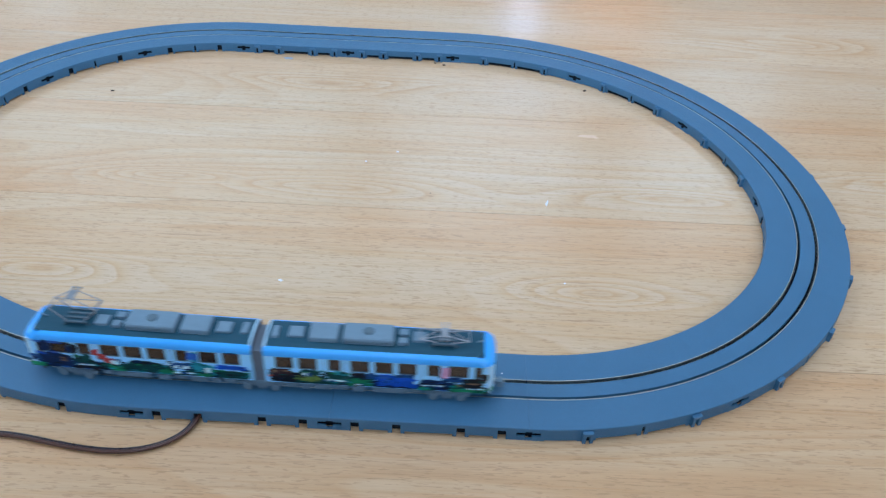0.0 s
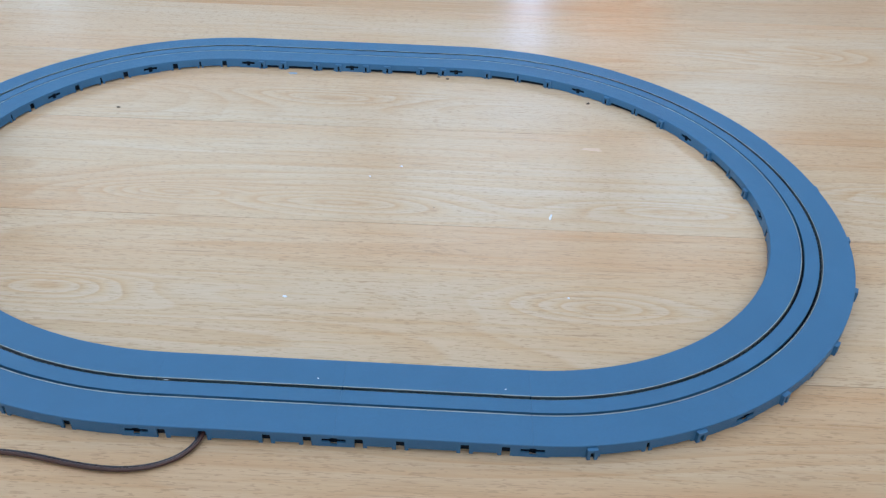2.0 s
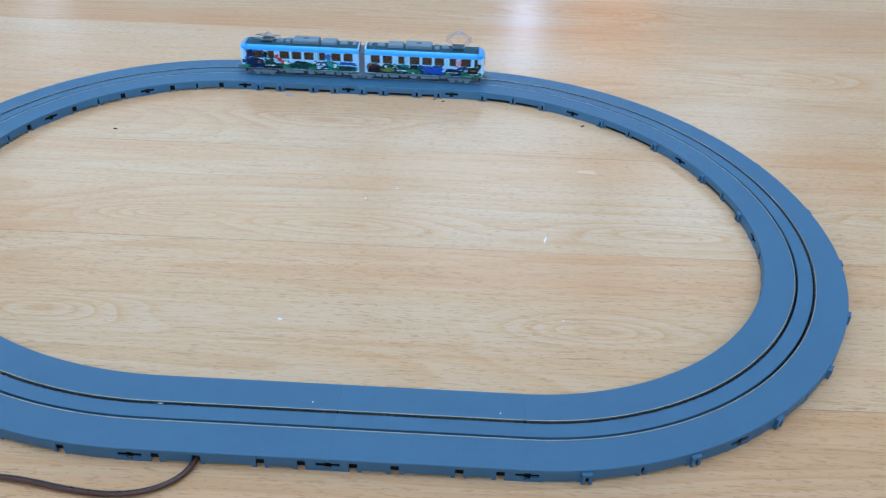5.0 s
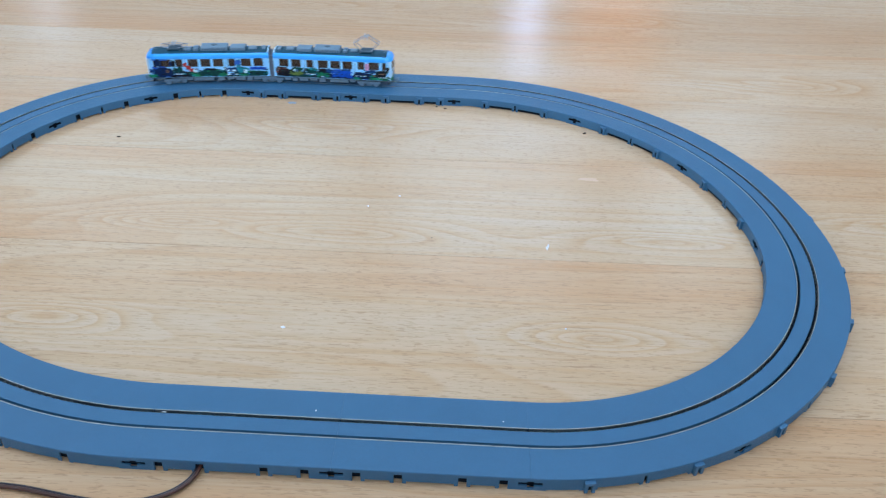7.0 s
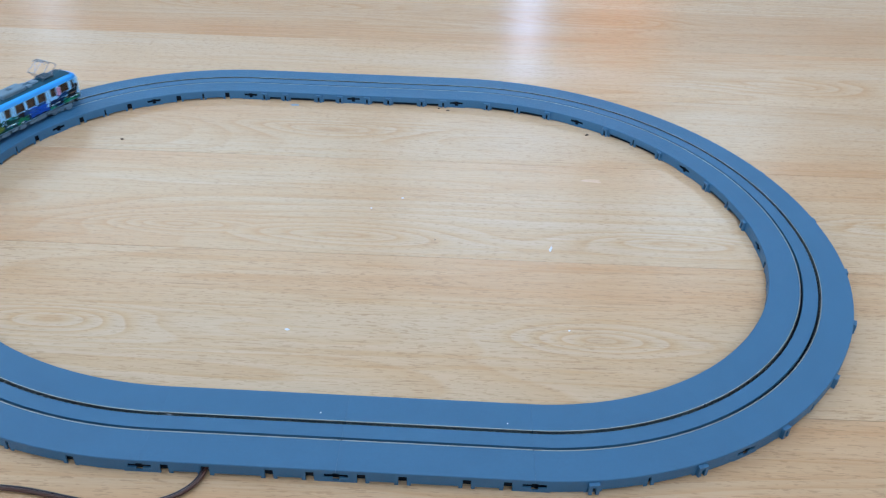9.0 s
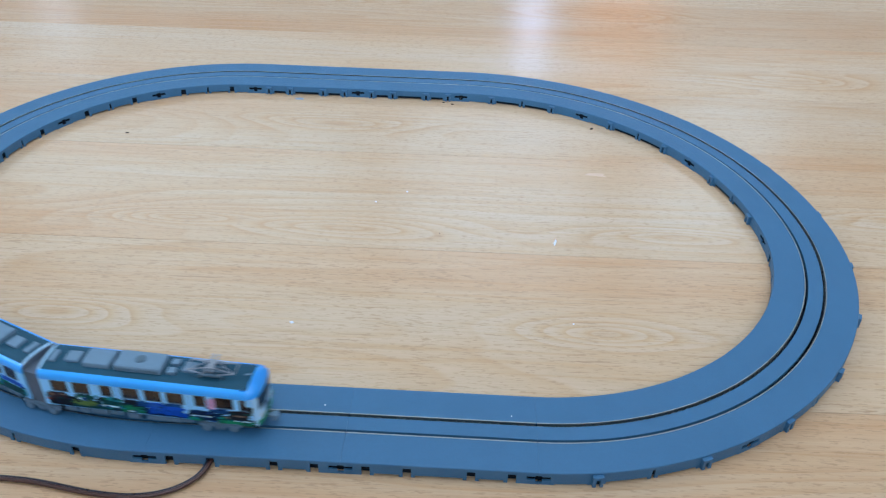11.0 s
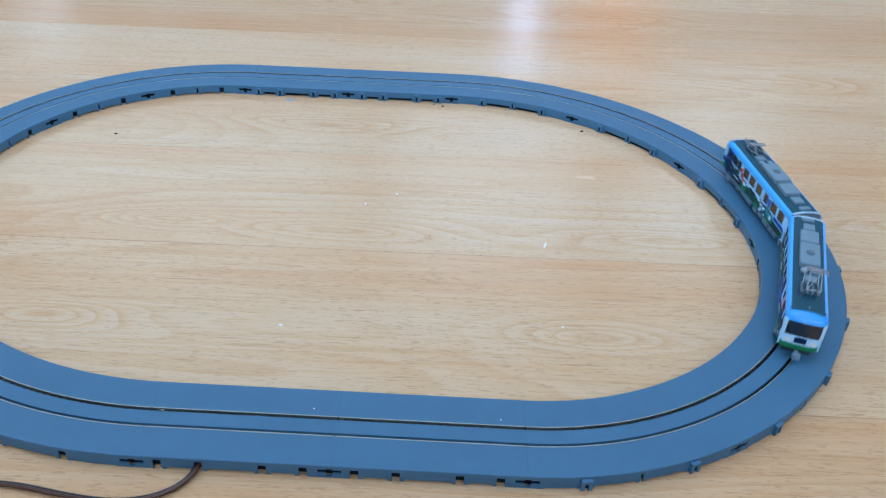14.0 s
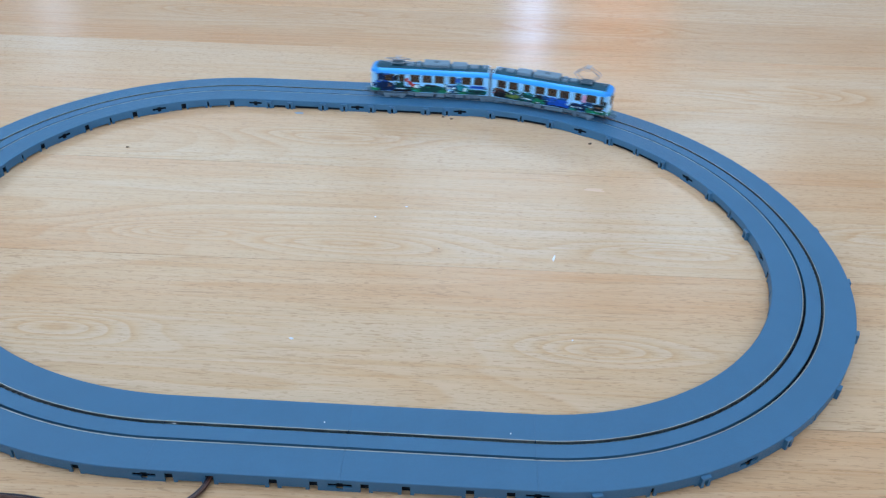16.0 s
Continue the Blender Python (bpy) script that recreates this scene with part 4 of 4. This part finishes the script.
def build_crumbs():
    flake = mat("white_paper_flake", (0.85, 0.85, 0.9), 0.6, vary=0.05)
    soil = mat("dark_soil_crumb", (0.06, 0.035, 0.02), 0.8, vary=0.2)
    smear = mat("blue_ink_smear", (0.26, 0.34, 0.42), 0.6, vary=0.2)
    crumb("paper_flake", "tiny white paper flake lying on the wooden floor", 0.0860, 0.1335, 0.0009, 0.0035, 0.0004, flake, -14, 1)
    crumb("paper_flake", "tiny white paper flake lying on the wooden floor", -0.0340, 0.0620, 0.0013, 0.0010, 0.0003, flake, 0, 2)
    crumb("paper_flake", "tiny white paper flake lying on the wooden floor", 0.0070, 0.1770, 0.0009, 0.0008, 0.0003, flake, 0, 3)
    crumb("paper_flake", "tiny white paper flake lying on the wooden floor", -0.0090, 0.1650, 0.0007, 0.0007, 0.0003, flake, 0, 4)
    crumb("paper_flake", "tiny white paper flake lying on the wooden floor", 0.0900, 0.0700, 0.0006, 0.0006, 0.0003, flake, 0, 5)
    crumb("soil_crumb", "tiny dark brown crumb on the wooden floor", -0.1710, 0.2320, 0.0016, 0.0007, 0.0005, soil, 5, 6)
    crumb("soil_crumb", "tiny dark brown crumb on the wooden floor", 0.0270, 0.1370, 0.0004, 0.0004, 0.0004, soil, 0, 7)
    crumb("soil_crumb", "tiny dark brown crumb on the wooden floor", 0.1180, 0.2650, 0.0020, 0.0012, 0.0006, soil, 30, 8)
    crumb("soil_crumb", "tiny dark brown crumb on the wooden floor", 0.0275, 0.2930, 0.0016, 0.0010, 0.0005, soil, 0, 9)
    crumb("soil_crumb", "tiny dark brown crumb on the wooden floor", 0.0215, 0.2955, 0.0014, 0.0007, 0.0004, soil, 0, 10)
    crumb("ink_smear", "faint blue smear on the wooden floor", -0.0760, 0.2920, 0.0040, 0.0022, 0.0002, smear, 0, 11)
    crumb("dust_speck", "tiny white dust speck lying on the track", -0.0097, 0.0082, 0.0004, 0.0004, 0.0002, flake, 0, 20, TOP + 0.0001)
    crumb("dust_speck", "tiny white dust speck lying on the track", 0.0608, 0.0074, 0.0004, 0.0004, 0.0002, flake, 0, 21, TOP + 0.0001)
    crumb("dust_speck", "tiny white dust speck lying on the track", -0.0658, 0.0035, 0.0013, 0.0003, 0.0002, flake, -4, 24, TOP + 0.0001)


build_room()
build_track()
build_cable()
LEAD, TRAIL, MID, TRUCKS = build_tram()
build_crumbs()
build_floor()

# how far the gangway stands along the loop, metres, at each time
RUN = [(0.0, 1.319), (0.5, 1.253), (1.0, 1.188), (1.5, 1.122), (2.0, 1.055), (2.5, 0.988), (3.0, 0.923), (3.5, 0.862), (4.0, 0.7988), (4.2, 0.776),
       (4.6, 0.733), (5.0, 0.699), (5.4, 0.684), (5.8, 0.684), (6.3, 0.708), (6.5, 0.723), (7.0, 0.764), (7.5, 0.812), (8.0, 0.868), (8.5, 0.9242),
       (9.0, 0.981), (9.2, 1.0035), (10.2, 1.131), (11.3, 1.2745), (11.5, 1.2993), (12.0, 1.3633), (12.5, 1.4312), (13.0, 1.4992), (13.5, 1.5642), (14.0, 1.6258),
       (14.5, 1.6858), (15.0, 1.7528), (15.5, 1.8232), (16.0, 1.8942)]


LAG = 0.009


def run_at(t):
    k = max(i for i in range(len(RUN) - 1) if RUN[i][0] <= t + 1e-9)
    def slope(i):
        a, b = RUN[max(i - 1, 0)], RUN[min(i + 1, len(RUN) - 1)]
        return (b[1] - a[1]) / (b[0] - a[0])
    (t0, s0), (t1, s1) = RUN[k], RUN[k + 1]
    h = t1 - t0
    u = (t - t0) / h
    return ((2 * u ** 3 - 3 * u ** 2 + 1) * s0 + (u ** 3 - 2 * u ** 2 + u) * h * slope(k)
            + (3 * u ** 2 - 2 * u ** 3) * s1 + (u ** 3 - u ** 2) * h * slope(k + 1))


def motions():
    z = TOP + 0.00015
    lead, trail, mid, truck_a, truck_b = [], [], [], [], []
    for i in range(161):
        t = i / 10
        s = run_at(max(t - LAG, 0.0)) if t > 0 else 2 * run_at(0.0) - run_at(LAG)
        g, th = on_line(s)
        mid.append((t, pose(g.x, g.y, z, 0, 0, math.degrees(th))))
        for sign, rows, truck in ((-1, lead, truck_a), (1, trail, truck_b)):
            d = PIVOT
            for _ in range(12):
                q, tq = on_line(s + sign * d)
                d += PIVOT - (q - g).length
            head = math.atan2(q.y - g.y, q.x - g.x)
            rows.append((t, pose(g.x, g.y, z + LIFT, 0, 0, math.degrees(head))))
            turn = tq + (math.pi if sign < 0 else 0) - head
            turn = (turn + math.pi) % (2 * math.pi) - math.pi
            truck.append((t, pose(PIVOT, 0, -LIFT, 0, 0, math.degrees(turn))))
    walk(LEAD, lead)
    walk(TRAIL, trail)
    walk(MID, mid)
    walk(TRUCKS[0], truck_a)
    walk(TRUCKS[1], truck_b)


motions()
